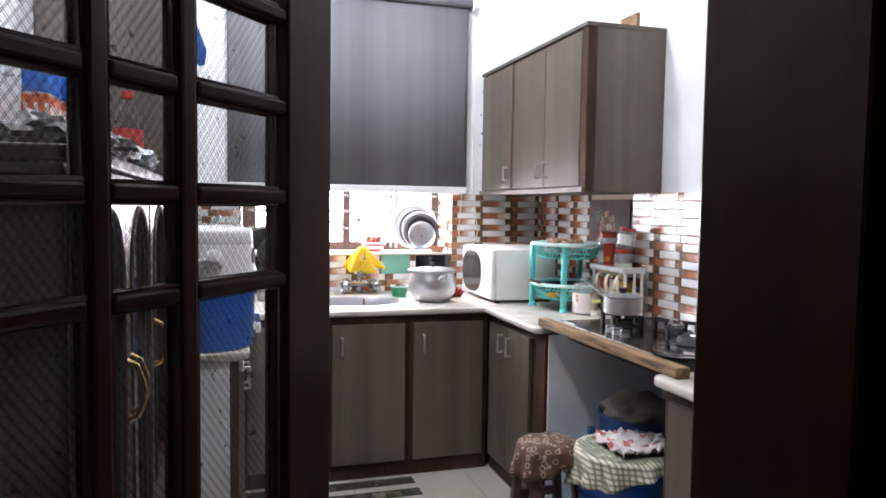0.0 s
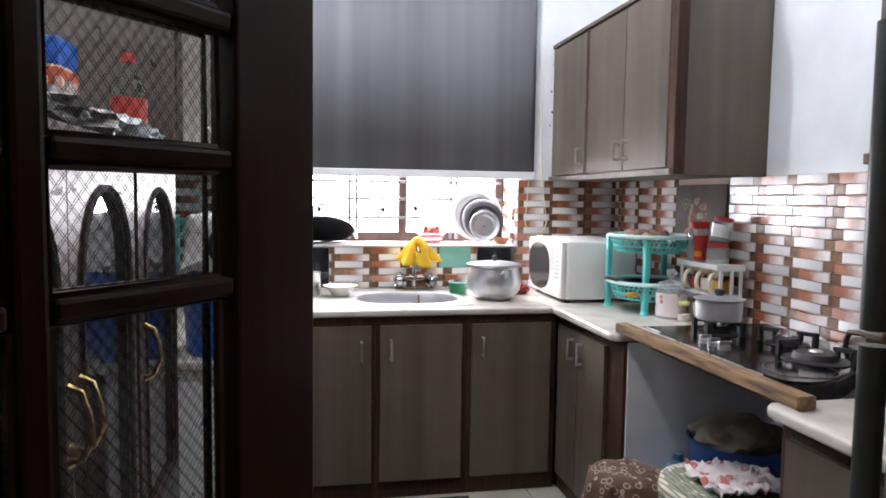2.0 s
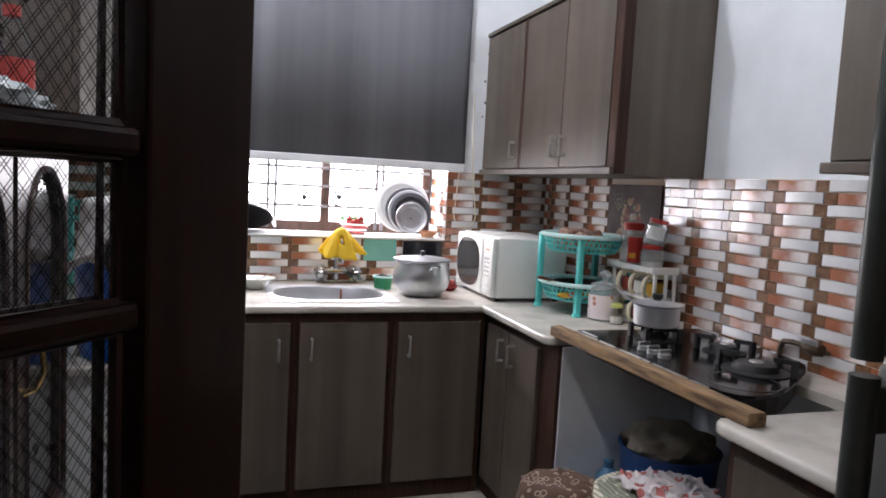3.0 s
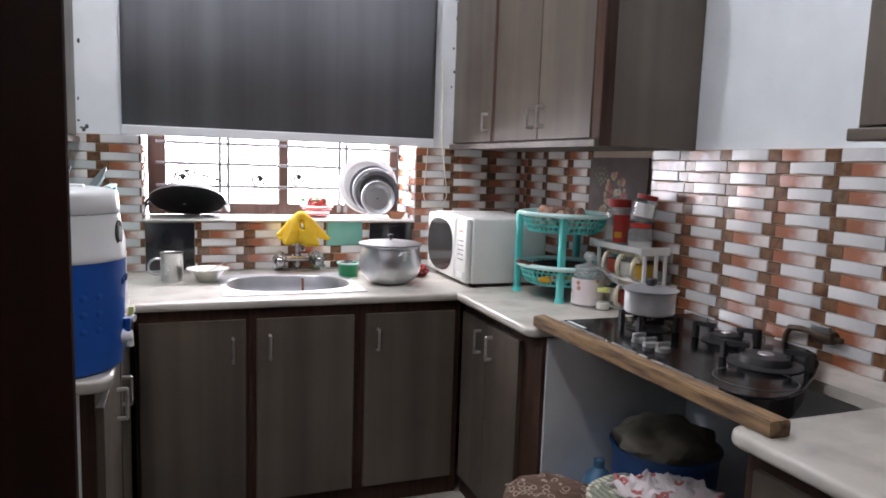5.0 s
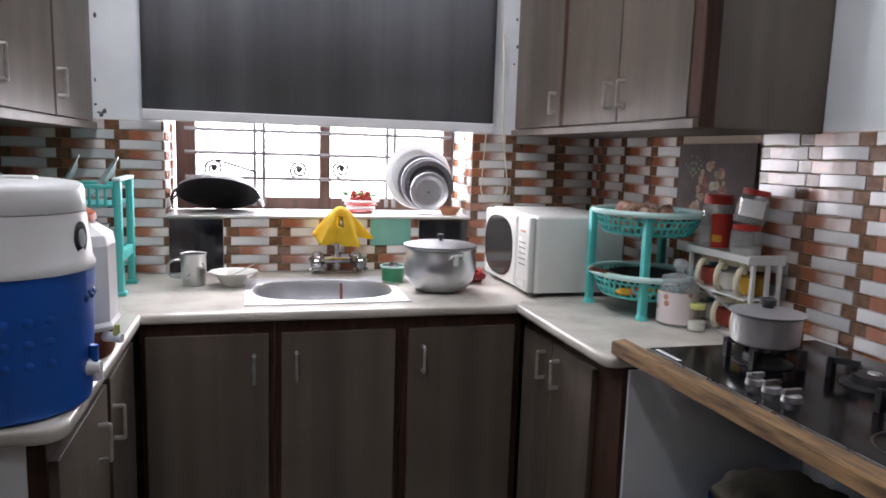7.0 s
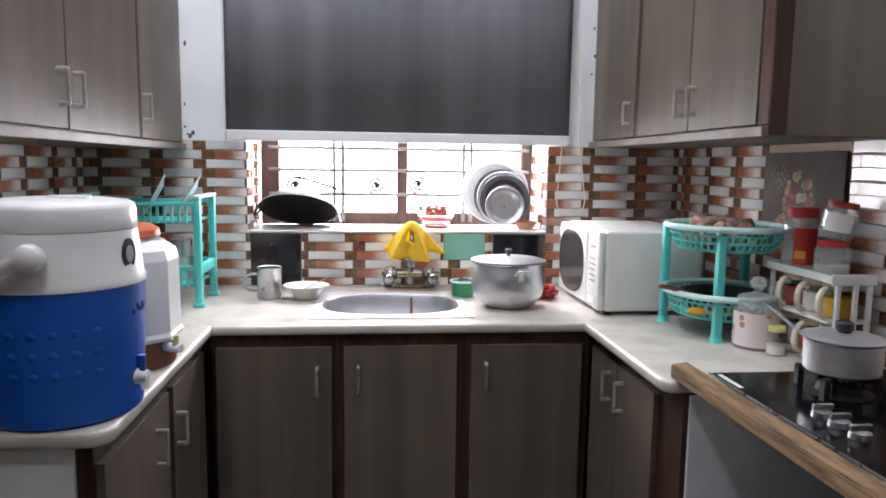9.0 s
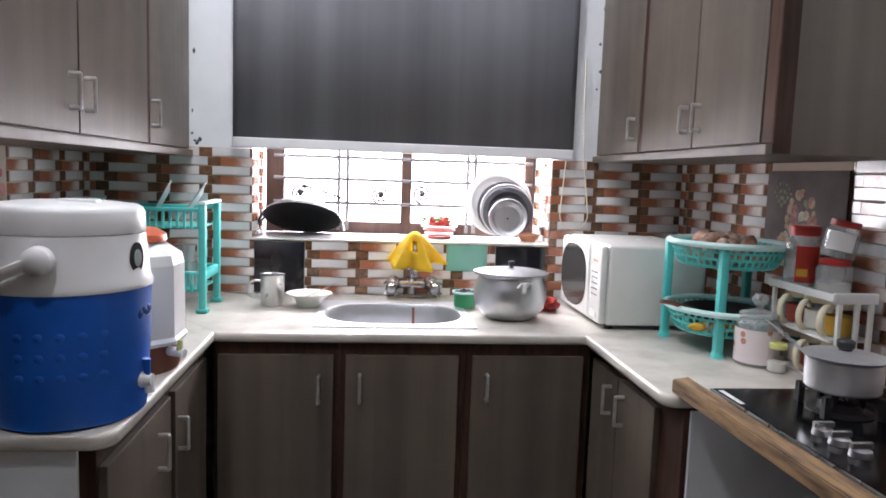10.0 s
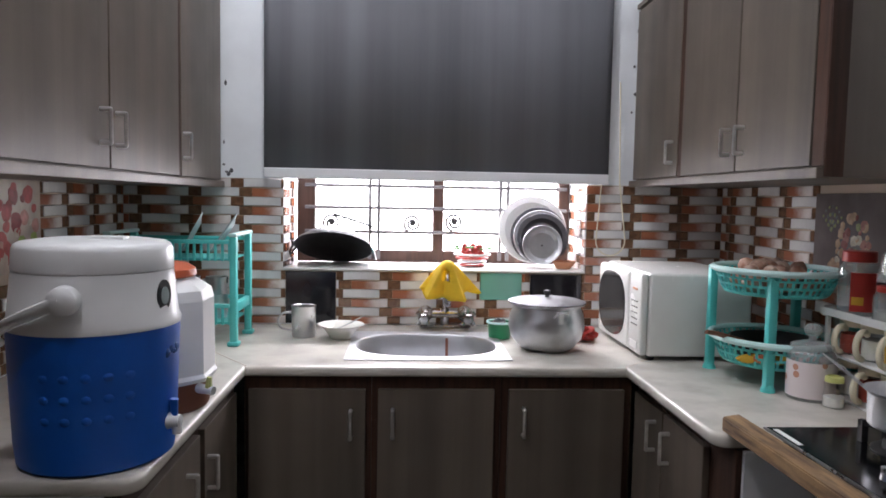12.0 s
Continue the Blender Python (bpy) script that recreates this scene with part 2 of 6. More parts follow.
M_TURQ = material("turquoise_plastic", (0.085, 0.55, 0.52), 0.35, stain=0.08, stain_size=12)
M_TURQ_PALE = material("pale_turquoise_rim", (0.55, 0.78, 0.76), 0.35, stain=0.06)
M_WHITEP = material("white_plastic", (0.75, 0.76, 0.74), 0.32, stain=0.06, stain_size=9)
M_MW = material("microwave_white", (0.78, 0.78, 0.75), 0.25, stain=0.05, stain_size=9)
M_CREAM = material("cream_plastic", (0.72, 0.66, 0.50), 0.35, stain=0.08, stain_size=12)
M_BLUE = material("blue_cooler_plastic", (0.010, 0.12, 0.56), 0.36, stain=0.12, stain_size=8, bump=0.05, bump_size=120)
M_BLUETAP = material("blue_tap_plastic", (0.015, 0.12, 0.5), 0.3)
M_DKBLUE = material("dark_blue_bin_plastic", (0.014, 0.075, 0.26), 0.4, stain=0.15)
M_RED = material("red_plastic", (0.45, 0.035, 0.025), 0.35, stain=0.1)
M_ORANGE = material("orange_plastic", (0.62, 0.13, 0.05), 0.35, stain=0.1)
M_RUST = material("brown_base_plastic", (0.24, 0.085, 0.05), 0.4, stain=0.12)
M_YELLOW = material("yellow_cloth", (0.86, 0.66, 0.05), 0.8, stain=0.15, stain_size=25, bump=0.3, bump_size=350)
nt = M_YELLOW.node_tree
glow_through = nt.nodes.new("ShaderNodeBsdfTranslucent")
glow_through.inputs[0].default_value = (0.9, 0.66, 0.04, 1)
blend = nt.nodes.new("ShaderNodeMixShader")
blend.inputs[0].default_value = 0.45
nt.links.new(nt.nodes["Principled BSDF"].outputs[0], blend.inputs[1])
nt.links.new(glow_through.outputs[0], blend.inputs[2])
nt.links.new(blend.outputs[0], nt.nodes["Material Output"].inputs[0])
M_IRON = material("black_iron", (0.014, 0.014, 0.016), 0.5, stain=0.3, stain_size=20, bump=0.15, bump_size=150)
M_HOB = material("black_hob_glass", (0.006, 0.006, 0.007), 0.13, spec=0.16, stain=0.3, stain_size=7)
M_GRILL = material("painted_grill_iron", (0.22, 0.21, 0.21), 0.6, stain=0.15)
M_BLACKP = material("black_plastic", (0.02, 0.02, 0.022), 0.35)
M_DKGLASS = material("dark_oven_glass", (0.045, 0.043, 0.042), 0.10, stain=0.2)
M_GLASS = clear_glass("clear_glass")
M_JARGLASS = clear_glass("jar_glass", (0.86, 0.88, 0.88), 0.14, 0.25)
M_WIRED = wired_glass("wired_glass")
M_CAN = material("pale_blue_can_plastic", (0.10, 0.25, 0.42), 0.4, stain=0.15)
M_ONION = material("onion_skin", (0.26, 0.12, 0.075), 0.45, grain=((0.45, 0.30, 0.23), (50, 50, 50), 0.4, 0.65), random_tone=0.3)
M_PALEONION = material("pale_onion_skin", (0.50, 0.38, 0.30), 0.45, grain=((0.34, 0.20, 0.14), (40, 40, 40), 0.45, 0.65))
M_FRIDGE = material("dark_grey_fridge_steel", (0.11, 0.105, 0.10), 0.42, 0.4, stain=0.15, stain_size=6)
M_FRHANDLE = material("dark_fridge_handle", (0.05, 0.055, 0.05), 0.35, 0.3, stain=0.15)
M_CHECK = checked("checked_cloth", (0.62, 0.58, 0.46), (0.10, 0.13, 0.09), 17)
M_PINKCLOTH = spotted("printed_pink_cloth", (0.72, 0.66, 0.66), (0.50, 0.15, 0.14), 22, 0.12, 0.34)
M_RINGS = spotted("ring_printed_brown_cloth", (0.085, 0.042, 0.027), (0.30, 0.23, 0.17), 34, 0.28, 0.40)
M_SACK = material("olive_grey_sack", (0.24, 0.215, 0.165), 0.8, stain=0.4, stain_size=10, bump=0.5, bump_size=30)
M_MILK = material("white_ceramic", (0.78, 0.76, 0.70), 0.2)
M_PINKJAR = spotted("floral_jar_sleeve", (0.76, 0.68, 0.68), (0.50, 0.24, 0.16), 26, 0.0, 0.24)
M_GREEN = material("green_tub_plastic", (0.02, 0.24, 0.10), 0.35)
M_LIME = material("lime_plastic", (0.60, 0.62, 0.22), 0.4)
M_YELLOWP = material("turmeric_powder", (0.6, 0.34, 0.03), 0.8)
M_CHILI = material("chilli_powder", (0.35, 0.05, 0.03), 0.8)
M_PEACH = material("terracotta", (0.55, 0.25, 0.13), 0.6)
M_LEAF = material("green_leaf", (0.07, 0.22, 0.05), 0.6, random_tone=0.2)
M_BRASS = material("brass", (0.62, 0.42, 0.16), 0.25, 1.0, stain=0.15)
M_PIPE = material("dull_bronze_pipe", (0.10, 0.07, 0.045), 0.45, 0.6, stain=0.3, stain_size=25)
M_PEACHTILE = material("pale_printed_tile", (0.50, 0.40, 0.33), 0.35, stain=0.3, stain_size=14)
M_GREYPANEL = material("grey_printed_tile", (0.13, 0.105, 0.10), 0.7, spec=0.2, stain=0.25, stain_size=9)
M_BULB = glowing("lamp_glass", (0.95, 0.98, 1.0), 9.0)
M_OUTSIDE = glowing("daylight_haze", (1.0, 0.985, 1.0), 15.0)
M_PLATE = material("melamine_plate", (0.42, 0.48, 0.49), 0.25, stain=0.1)

# ---- building helpers ----
WORLD = {}


def thing(name, base, label, category, group="", kind=""):
    """An empty at the base of a thing, whose parts are built in world places."""
    ob = new(name)
    ob.empty_display_size = 0.05
    ob.matrix_basis = base if isinstance(base, Matrix) else Matrix.Translation(base)
    WORLD[ob] = ob.matrix_basis.copy()
    return tagged(ob, label, category, group, kind)


def part(name, bm, mat, parent, label="", smooth=False):
    """Link a bmesh, built in world places, as one mesh under a thing or a part."""
    me = bpy.data.meshes.new(name)
    if parent is not None:
        bm.transform(WORLD[parent].inverted())
    bmesh.ops.recalc_face_normals(bm, faces=bm.faces)
    if smooth:
        for f in bm.faces:
            f.smooth = True
        for e in bm.edges:
            if len(e.link_faces) == 2 and e.calc_face_angle(0) > 0.7:
                e.smooth = False
    bm.to_mesh(me)
    bm.free()
    for m in mat if isinstance(mat, (list, tuple)) else (mat,):
        me.materials.append(m)
    ob = new(name, me)
    if parent is not None:
        ob.parent = parent
        WORLD[ob] = WORLD[parent]
    if label:
        tagged(ob, label)
    return ob


def setting(name, bm, mat, label, category, smooth=False):
    ob = part(name, bm, mat, None, smooth=smooth)
    WORLD[ob] = Matrix.Identity(4)
    return tagged(ob, label, category, kind="structure")


def box(x0, x1, y0, y1, z0, z1, bev=0.0, bm=None, seg=2):
    bm = bm or bmesh.new()
    vs = [bm.verts.new((x, y, z)) for x in (x0, x1) for y in (y0, y1) for z in (z0, z1)]
    faces = [bm.faces.new([vs[i] for i in q]) for q in ((0, 1, 3, 2), (4, 6, 7, 5), (0, 4, 5, 1), (2, 3, 7, 6), (0, 2, 6, 4), (1, 5, 7, 3))]
    if bev:
        edges = list({e for f in faces for e in f.edges})
        bmesh.ops.bevel(bm, geom=edges, offset=bev, segments=seg, affect="EDGES", profile=0.5)
    return bm


def turned(profile, m=None, n=32, bm=None, close=False):
    """A body turned round z from (radius, height) pairs, set at m."""
    bm = bm or bmesh.new()
    m = m if isinstance(m, Matrix) else Matrix.Translation(m or (0, 0, 0))
    rings = []
    for r, z in profile:
        if r < 1e-6:
            rings.append([bm.verts.new(m @ Vector((0, 0, z)))])
        else:
            rings.append([bm.verts.new(m @ Vector((r * math.cos(2 * math.pi * i / n), r * math.sin(2 * math.pi * i / n), z))) for i in range(n)])
    pairs = list(zip(rings, rings[1:])) + ([(rings[-1], rings[0])] if close else [])
    for a, b in pairs:
        for i in range(n):
            j = (i + 1) % n
            if len(a) == 1 and len(b) == 1:
                continue
            if len(a) == 1:
                bm.faces.new((a[0], b[i], b[j]))
            elif len(b) == 1:
                bm.faces.new((a[i], a[j], b[0]))
            else:
                bm.faces.new((a[i], a[j], b[j], b[i]))
    return bm


def tube(points, r, n=8, bm=None, closed=False, flat=1.0):
    """A round rod along points; flat squeezes its second axis."""
    bm = bm or bmesh.new()
    pts = [Vector(p) for p in points]
    rings, k = [], len(pts)
    up = None
    for i, p in enumerate(pts):
        a = pts[(i - 1) % k] if closed or i else p
        b = pts[(i + 1) % k] if closed or i < k - 1 else p
        d = (b - a).normalized()
        if up is None:
            up = d.orthogonal().normalized()
        side = d.cross(up).normalized()
        up = side.cross(d).normalized()
        rr = r[i] if isinstance(r, (list, tuple)) else r
        rings.append([bm.verts.new(p + rr * (math.cos(2 * math.pi * j / n) * side + flat * math.sin(2 * math.pi * j / n) * up)) for j in range(n)])
    for i in range(k if closed else k - 1):
        a, b = rings[i], rings[(i + 1) % k]
        for j in range(n):
            bm.faces.new((a[j], a[(j + 1) % n], b[(j + 1) % n], b[j]))
    if not closed:
        bm.faces.new(rings[0])
        bm.faces.new(rings[-1])
    return bm


def arc(center, r, a0, a1, axis_u, axis_v, n=12):
    c, u, v = Vector(center), Vector(axis_u), Vector(axis_v)
    return [c + r * (math.cos(radians(a0 + (a1 - a0) * i / n)) * u + math.sin(radians(a0 + (a1 - a0) * i / n)) * v) for i in range(n + 1)]


def blob(center, size, bm=None, rough=0.0, seed=0, sub=2, squash=None):
    """A lumpy rounded body."""
    made = bmesh.new()
    bmesh.ops.create_icosphere(made, subdivisions=sub, radius=1)
    for v in made.verts:
        k = 1 + rough * noise.noise(v.co * 2.3 + Vector((seed * 3.1, seed, 0)))
        v.co = Vector(center) + Vector([a * b * k for a, b in zip(v.co, size)])
    if bm is None:
        return made
    me = bpy.data.meshes.new("lump")
    made.to_mesh(me)
    made.free()
    bm.from_mesh(me)
    bpy.data.meshes.remove(me)
    return bm


def prism(outline, z0, z1, hole=None, bev=0.0):
    """A slab of an outline in plan, with a hole if given; bev rounds its outer edges."""
    bm = bmesh.new()
    loops = []
    for pts in (outline, hole):
        if pts:
            vs = [bm.verts.new((x, y, z1)) for x, y in pts]
            loops.append([bm.edges.new((vs[i], vs[(i + 1) % len(vs)])) for i in range(len(vs))])
    bmesh.ops.triangle_fill(bm, edges=[e for lo in loops for e in lo], use_beauty=True)
    ret = bmesh.ops.extrude_face_region(bm, geom=list(bm.faces))
    for v in [g for g in ret["geom"] if isinstance(g, bmesh.types.BMVert)]:
        v.co.z = z0
    bmesh.ops.recalc_face_normals(bm, faces=bm.faces)
    if bev:
        sharp = [e for e in bm.edges if len(e.link_faces) == 2 and e.calc_face_angle(0) > 1.2 and abs(e.verts[0].co.z - e.verts[1].co.z) < 1e-6]
        bmesh.ops.bevel(bm, geom=sharp, offset=bev, segments=3, affect="EDGES", profile=0.5)
    return bm


def oval(cx, cy, rx, ry, n=40, power=2.0):
    out = []
    for i in range(n):
        a = 2 * math.pi * i / n
        c, s = math.cos(a), math.sin(a)
        out.append((cx + rx * math.copysign(abs(c) ** (2 / power), c), cy + ry * math.copysign(abs(s) ** (2 / power), s)))
    return out


def cloth(outline_r, center, top, drop, wave, lobes, seed, n=72, rows=10, long_side=None):
    """A cloth laid over a round top, that hangs in folds round its rim."""
    bm = bmesh.new()
    rings = []
    for k in range(rows + 1):
        f = k / rows
        ring = []
        for i in range(n):
            a = 2 * math.pi * i / n
            nn = noise.noise((math.cos(a) * 1.6 + seed, math.sin(a) * 1.6, 0))
            fall = drop * (1 + 0.35 * nn)
            if long_side is not None:
                fall *= 1 + 0.85 * math.cos(a - long_side)
            if f < 0.55:
                g = f / 0.55
                r, z = outline_r * g, top + 0.012 * noise.noise((math.cos(a) * g * 4, math.sin(a) * g * 4, seed))
            else:
                g = (f - 0.55) / 0.45
                fold = wave * g * math.sin(lobes * a + 2 * nn)
                r, z = outline_r + 0.012 + fold + 0.03 * g, top - fall * g - 0.008
            ring.append(bm.verts.new((center[0] + r * math.cos(a), center[1] + r * math.sin(a), z)))
        rings.append(ring)
    for a, b in zip(rings, rings[1:]):
        for i in range(n):
            bm.faces.new((a[i], a[(i + 1) % n], b[(i + 1) % n], b[i]))
    bmesh.ops.remove_doubles(bm, verts=rings[0], dist=0.001)
    return bm


# ---- the room ----
XL, XR, YB, YS, ZC = -0.59, 1.927, 3.90, 0.215, 3.45
WX0, WX1, WZ0, WZ1 = 0.06, 1.335, 1.10, 2.45      # the window's opening
DX0, DX1, DZ = -0.43, 0.374, 2.12                 # the doorway

setting("floor", box(-2.6, 2.6, -2.8, 4.4, -0.12, -0.012), M_GROUT, "grey beige marble tiled kitchen floor", "floor")
setting("ceiling", box(-2.6, 2.6, -2.8, 4.4, ZC, ZC + 0.12), M_CEIL, "plain white painted ceiling", "ceiling")
setting("wall_left", box(XL - 0.15, XL, YS, 4.4, -0.012, ZC), M_PLASTER, "white painted wall behind the tall cupboard", "wall")
setting("wall_right", box(XR, XR + 0.15, YS, 4.4, -0.012, ZC), M_PLASTER, "white painted wall above brick tiles", "wall")
bm = box(XL, WX0, YB, 4.4, -0.012, ZC)
box(WX1, XR, YB, 4.4, -0.012, ZC, bm=bm)
box(WX0, WX1, YB, 4.4, -0.012, WZ0 - 0.006, bm=bm)
box(WX0, WX1, YB, 4.4, WZ1, ZC, bm=bm)
wall_back = setting("wall_back", bm, M_PLASTER, "white painted wall round the sink window", "wall")
bm = box(-2.6, DX0 - 0.05, YS - 0.14, YS, -0.012, ZC)
box(DX1 + 0.05, 2.6, YS - 0.14, YS, -0.012, ZC, bm=bm)
box(DX0 - 0.05, DX1 + 0.05, YS - 0.14, YS, DZ + 0.05, ZC, bm=bm)
setting("wall_doorway", bm, M_HALL, "dim wall with the kitchen doorway", "wall")
bm = box(-2.7, -2.6, -2.8, YS - 0.14, -0.012, ZC)
setting("wall_hall_left", bm, M_HALL, "dim hall wall", "wall")
setting("wall_hall_right", box(2.6, 2.7, -2.8, YS - 0.14, -0.012, ZC), M_HALL, "dim hall wall", "wall")
setting("wall_hall_back", box(-2.7, 2.7, -2.9, -2.8, -0.012, ZC), M_HALL, "dim hall wall behind the entrance", "wall")

# doorway frame of dark wood
bm = box(DX1, DX1 + 0.05, YS - 0.16, YS, -0.012, DZ + 0.05, 0.004)
box(DX0 - 0.05, DX0, YS - 0.16, YS, -0.012, DZ + 0.05, 0.004, bm=bm)
box(DX0, DX1, YS - 0.16, YS, DZ, DZ + 0.05, 0.004, bm=bm)
box(DX1 + 0.016, DX1 + 0.14, YS - 0.185, YS - 0.162, -0.012, DZ + 0.12, 0.006, bm=bm)
box(DX0 - 0.14, DX0 - 0.016, YS - 0.185, YS - 0.162, -0.012, DZ + 0.12, 0.006, bm=bm)
setting("door_frame", bm, M_DOOR, "dark varnished wooden kitchen door frame", "door frame")

# backdrop of hazy daylight
setting("backdrop", box(-1.6, 3.2, 5.4, 5.42, 0.0, 3.6), M_OUTSIDE, "overexposed white daylight outside the window", "backdrop")

# window, sill, grill
sill = setting("window_sill", prism([(WX0 + 0.002, YB - 0.013), (WX1 - 0.002, YB - 0.013), (WX1 - 0.002, 4.2), (WX0 + 0.002, 4.2)], WZ0 - 0.0055, WZ0 + 0.004, bev=0.003), M_SILL, "white stone window sill above the sink", "sill")
win = tagged(thing("window_1", (0.69, 4.22, WZ0), "brown wooden sink window with a painted iron grill", "window"), kind="structure")
for a, b in ((WX0 + 0.012, WX0 + 0.095), (0.694, 0.744), (WX1 - 0.055, WX1 - 0.004)):
    part("post", box(a, b, 4.20, 4.26, WZ0 + 0.004, WZ1, 0.006), M_WINWOOD, win)
part("bottom_rail", box(WX0 + 0.095, WX1 - 0.055, 4.205, 4.255, WZ0 + 0.004, WZ0 + 0.06, 0.005), M_WINWOOD, win)
part("top_rail", box(WX0 + 0.095, WX1 - 0.055, 4.205, 4.255, WZ1 - 0.06, WZ1, 0.005), M_WINWOOD, win)
for z in (1.245, 1.355, 1.455, 1.56, 1.7):
    part("grill_bar", tube([(WX0 + 0.05, 4.185, z), (WX1 - 0.02, 4.185, z)], 0.0085, 6), M_GRILL, win, smooth=True)
for x in (0.405, 0.445, 1.005, 1.04):
    part("grill_upright", box(x - 0.008, x + 0.008, 4.176, 4.19, WZ0 + 0.02, 1.8), M_GRILL, win)
for x, z in ((0.232, 1.285), (0.60, 1.285), (0.792, 1.295), (1.16, 1.285)):
    pts = [(x + (0.012 + 0.03 * k / 26) * math.cos(k * 0.42), 4.18, z + (0.012 + 0.03 * k / 26) * math.sin(k * 0.42)) for k in range(27)]
    part("scroll", tube(pts, 0.0065, 6), M_GRILL, win, smooth=True)
    part("scroll_ball", turned([(0, -0.014), (0.010, -0.010), (0.014, 0), (0.010, 0.010), (0, 0.014)], (x, 4.172, z), 12), M_IRON, win, smooth=True)
part("stay_rod", tube([(0.24, 4.165, 1.325), (0.42, 4.165, 1.27)], 0.006, 6), M_IRON, win)

# roller blind
blind = thing("roller_blind", (0.70, 3.87, 1.475), "dark grey roller blind pulled down over the sink window", "blind")
BX0, BX1, BY = -0.012, 1.411, 3.862
bm = bmesh.new()
cols = [[bm.verts.new((BX0 + (BX1 - BX0) * i / 60, BY + 0.001 * math.sin(i * 0.9) * math.sin(i * 0.31), z)) for z in (1.512, 2.0, 2.61)] for i in range(61)]
for a, b in zip(cols, cols[1:]):
    for k in range(2):
        bm.faces.new((a[k], b[k], b[k + 1], a[k + 1]))
fabric = part("fabric", bm, M_BLIND, blind, smooth=True)
so = fabric.modifiers.new("thickness", "SOLIDIFY")
so.thickness = 0.0015
part("bottom_bar", box(BX0 - 0.002, BX1 + 0.002, BY - 0.009, BY + 0.009, 1.474, 1.516, 0.005), M_BLINDBAR, blind, "white bottom bar")
part("roller", tube([(BX0 - 0.02, 3.865, 2.635), (BX1 + 0.02, 3.865, 2.635)], 0.03, 16), M_BLIND, blind, smooth=True)
for x in (BX0 - 0.025, BX1 + 0.025):
    part("bracket", box(x - 0.004, x + 0.004, 3.83, 3.9, 2.6, 2.68, 0.002), M_BLINDBAR, blind)
pts = [(1.40, 3.868, 1.9), (1.385, 3.866, 1.48), (1.372, 3.864, 1.30)] + arc((1.430, 3.864, 1.238), 0.062, 175, 365, (1, 0, 0), (0, 0, 1)) + [(1.484, 3.864, 1.31), (1.462, 3.866, 1.48), (1.45, 3.868, 1.9)]
part("cord", tube(pts, 0.0030, 6), M_CREAM, blind, "pale pull cord loop", smooth=True)

# ceiling bulbs
for x, y in ((0.37, 2.90), (-0.08, 1.52)):
    b = thing("ceiling_bulb", (x, y, ZC), "lit white bulb in a ceiling holder", "lamp", "ceiling bulbs")
    part("holder", turned([(0, 0), (0.045, 0), (0.04, -0.03), (0.022, -0.05), (0, -0.05)], (x, y, ZC), 20), M_WHITEP, b, smooth=True)
    part("bulb", turned([(0.018, -0.05), (0.03, -0.08), (0.034, -0.11), (0.02, -0.14), (0, -0.146)], (x, y, ZC), 20), M_BULB, b, smooth=True)

# chipped paint on the back wall where the hung cabinets meet it
rnd_chip = random.Random(11)
for x0, z0, spread, count in ((-0.168, 1.485, 0.018, 5), (-0.180, 1.72, 0.20, 3), (1.510, 1.90, 0.22, 4)):
    for k in range(count):
        c = (x0 + rnd_chip.uniform(-0.3, 1.0) * min(spread, 0.022), YB - 0.0004, z0 + rnd_chip.uniform(-1, 1) * spread)
        part("paint_chip", blob(c, (rnd_chip.uniform(0.003, 0.008), 0.0006, rnd_chip.uniform(0.004, 0.013)), rough=0.6, seed=k, sub=2), M_LID, wall_back)

# ---- fitted cabinets ----


def bow_handle(parent, x, y, z, nx, ny, length=0.085, mat=M_HANDLE):
    """An upright bow handle at (x, y), its middle at z, standing off along (nx, ny)."""
    d = 0.026
    pts = [(x, y, z - length / 2), (x + nx * d, y + ny * d, z - length / 2), (x + nx * d, y + ny * d, z + length / 2), (x, y, z + length / 2)]
    bm = tube(pts[:2], 0.0065, 8)
    tube(pts[1:3], 0.0055, 8, bm=bm)
    tube(pts[2:], 0.0065, 8, bm=bm)
    blob((pts[1][0], pts[1][1], pts[1][2]), (0.0055, 0.0055, 0.0055), bm=bm, sub=1)
    blob((pts[2][0], pts[2][1], pts[2][2]), (0.0055, 0.0055, 0.0055), bm=bm, sub=1)
    return part("handle", bm, mat, parent, "chrome bow handle", smooth=True)


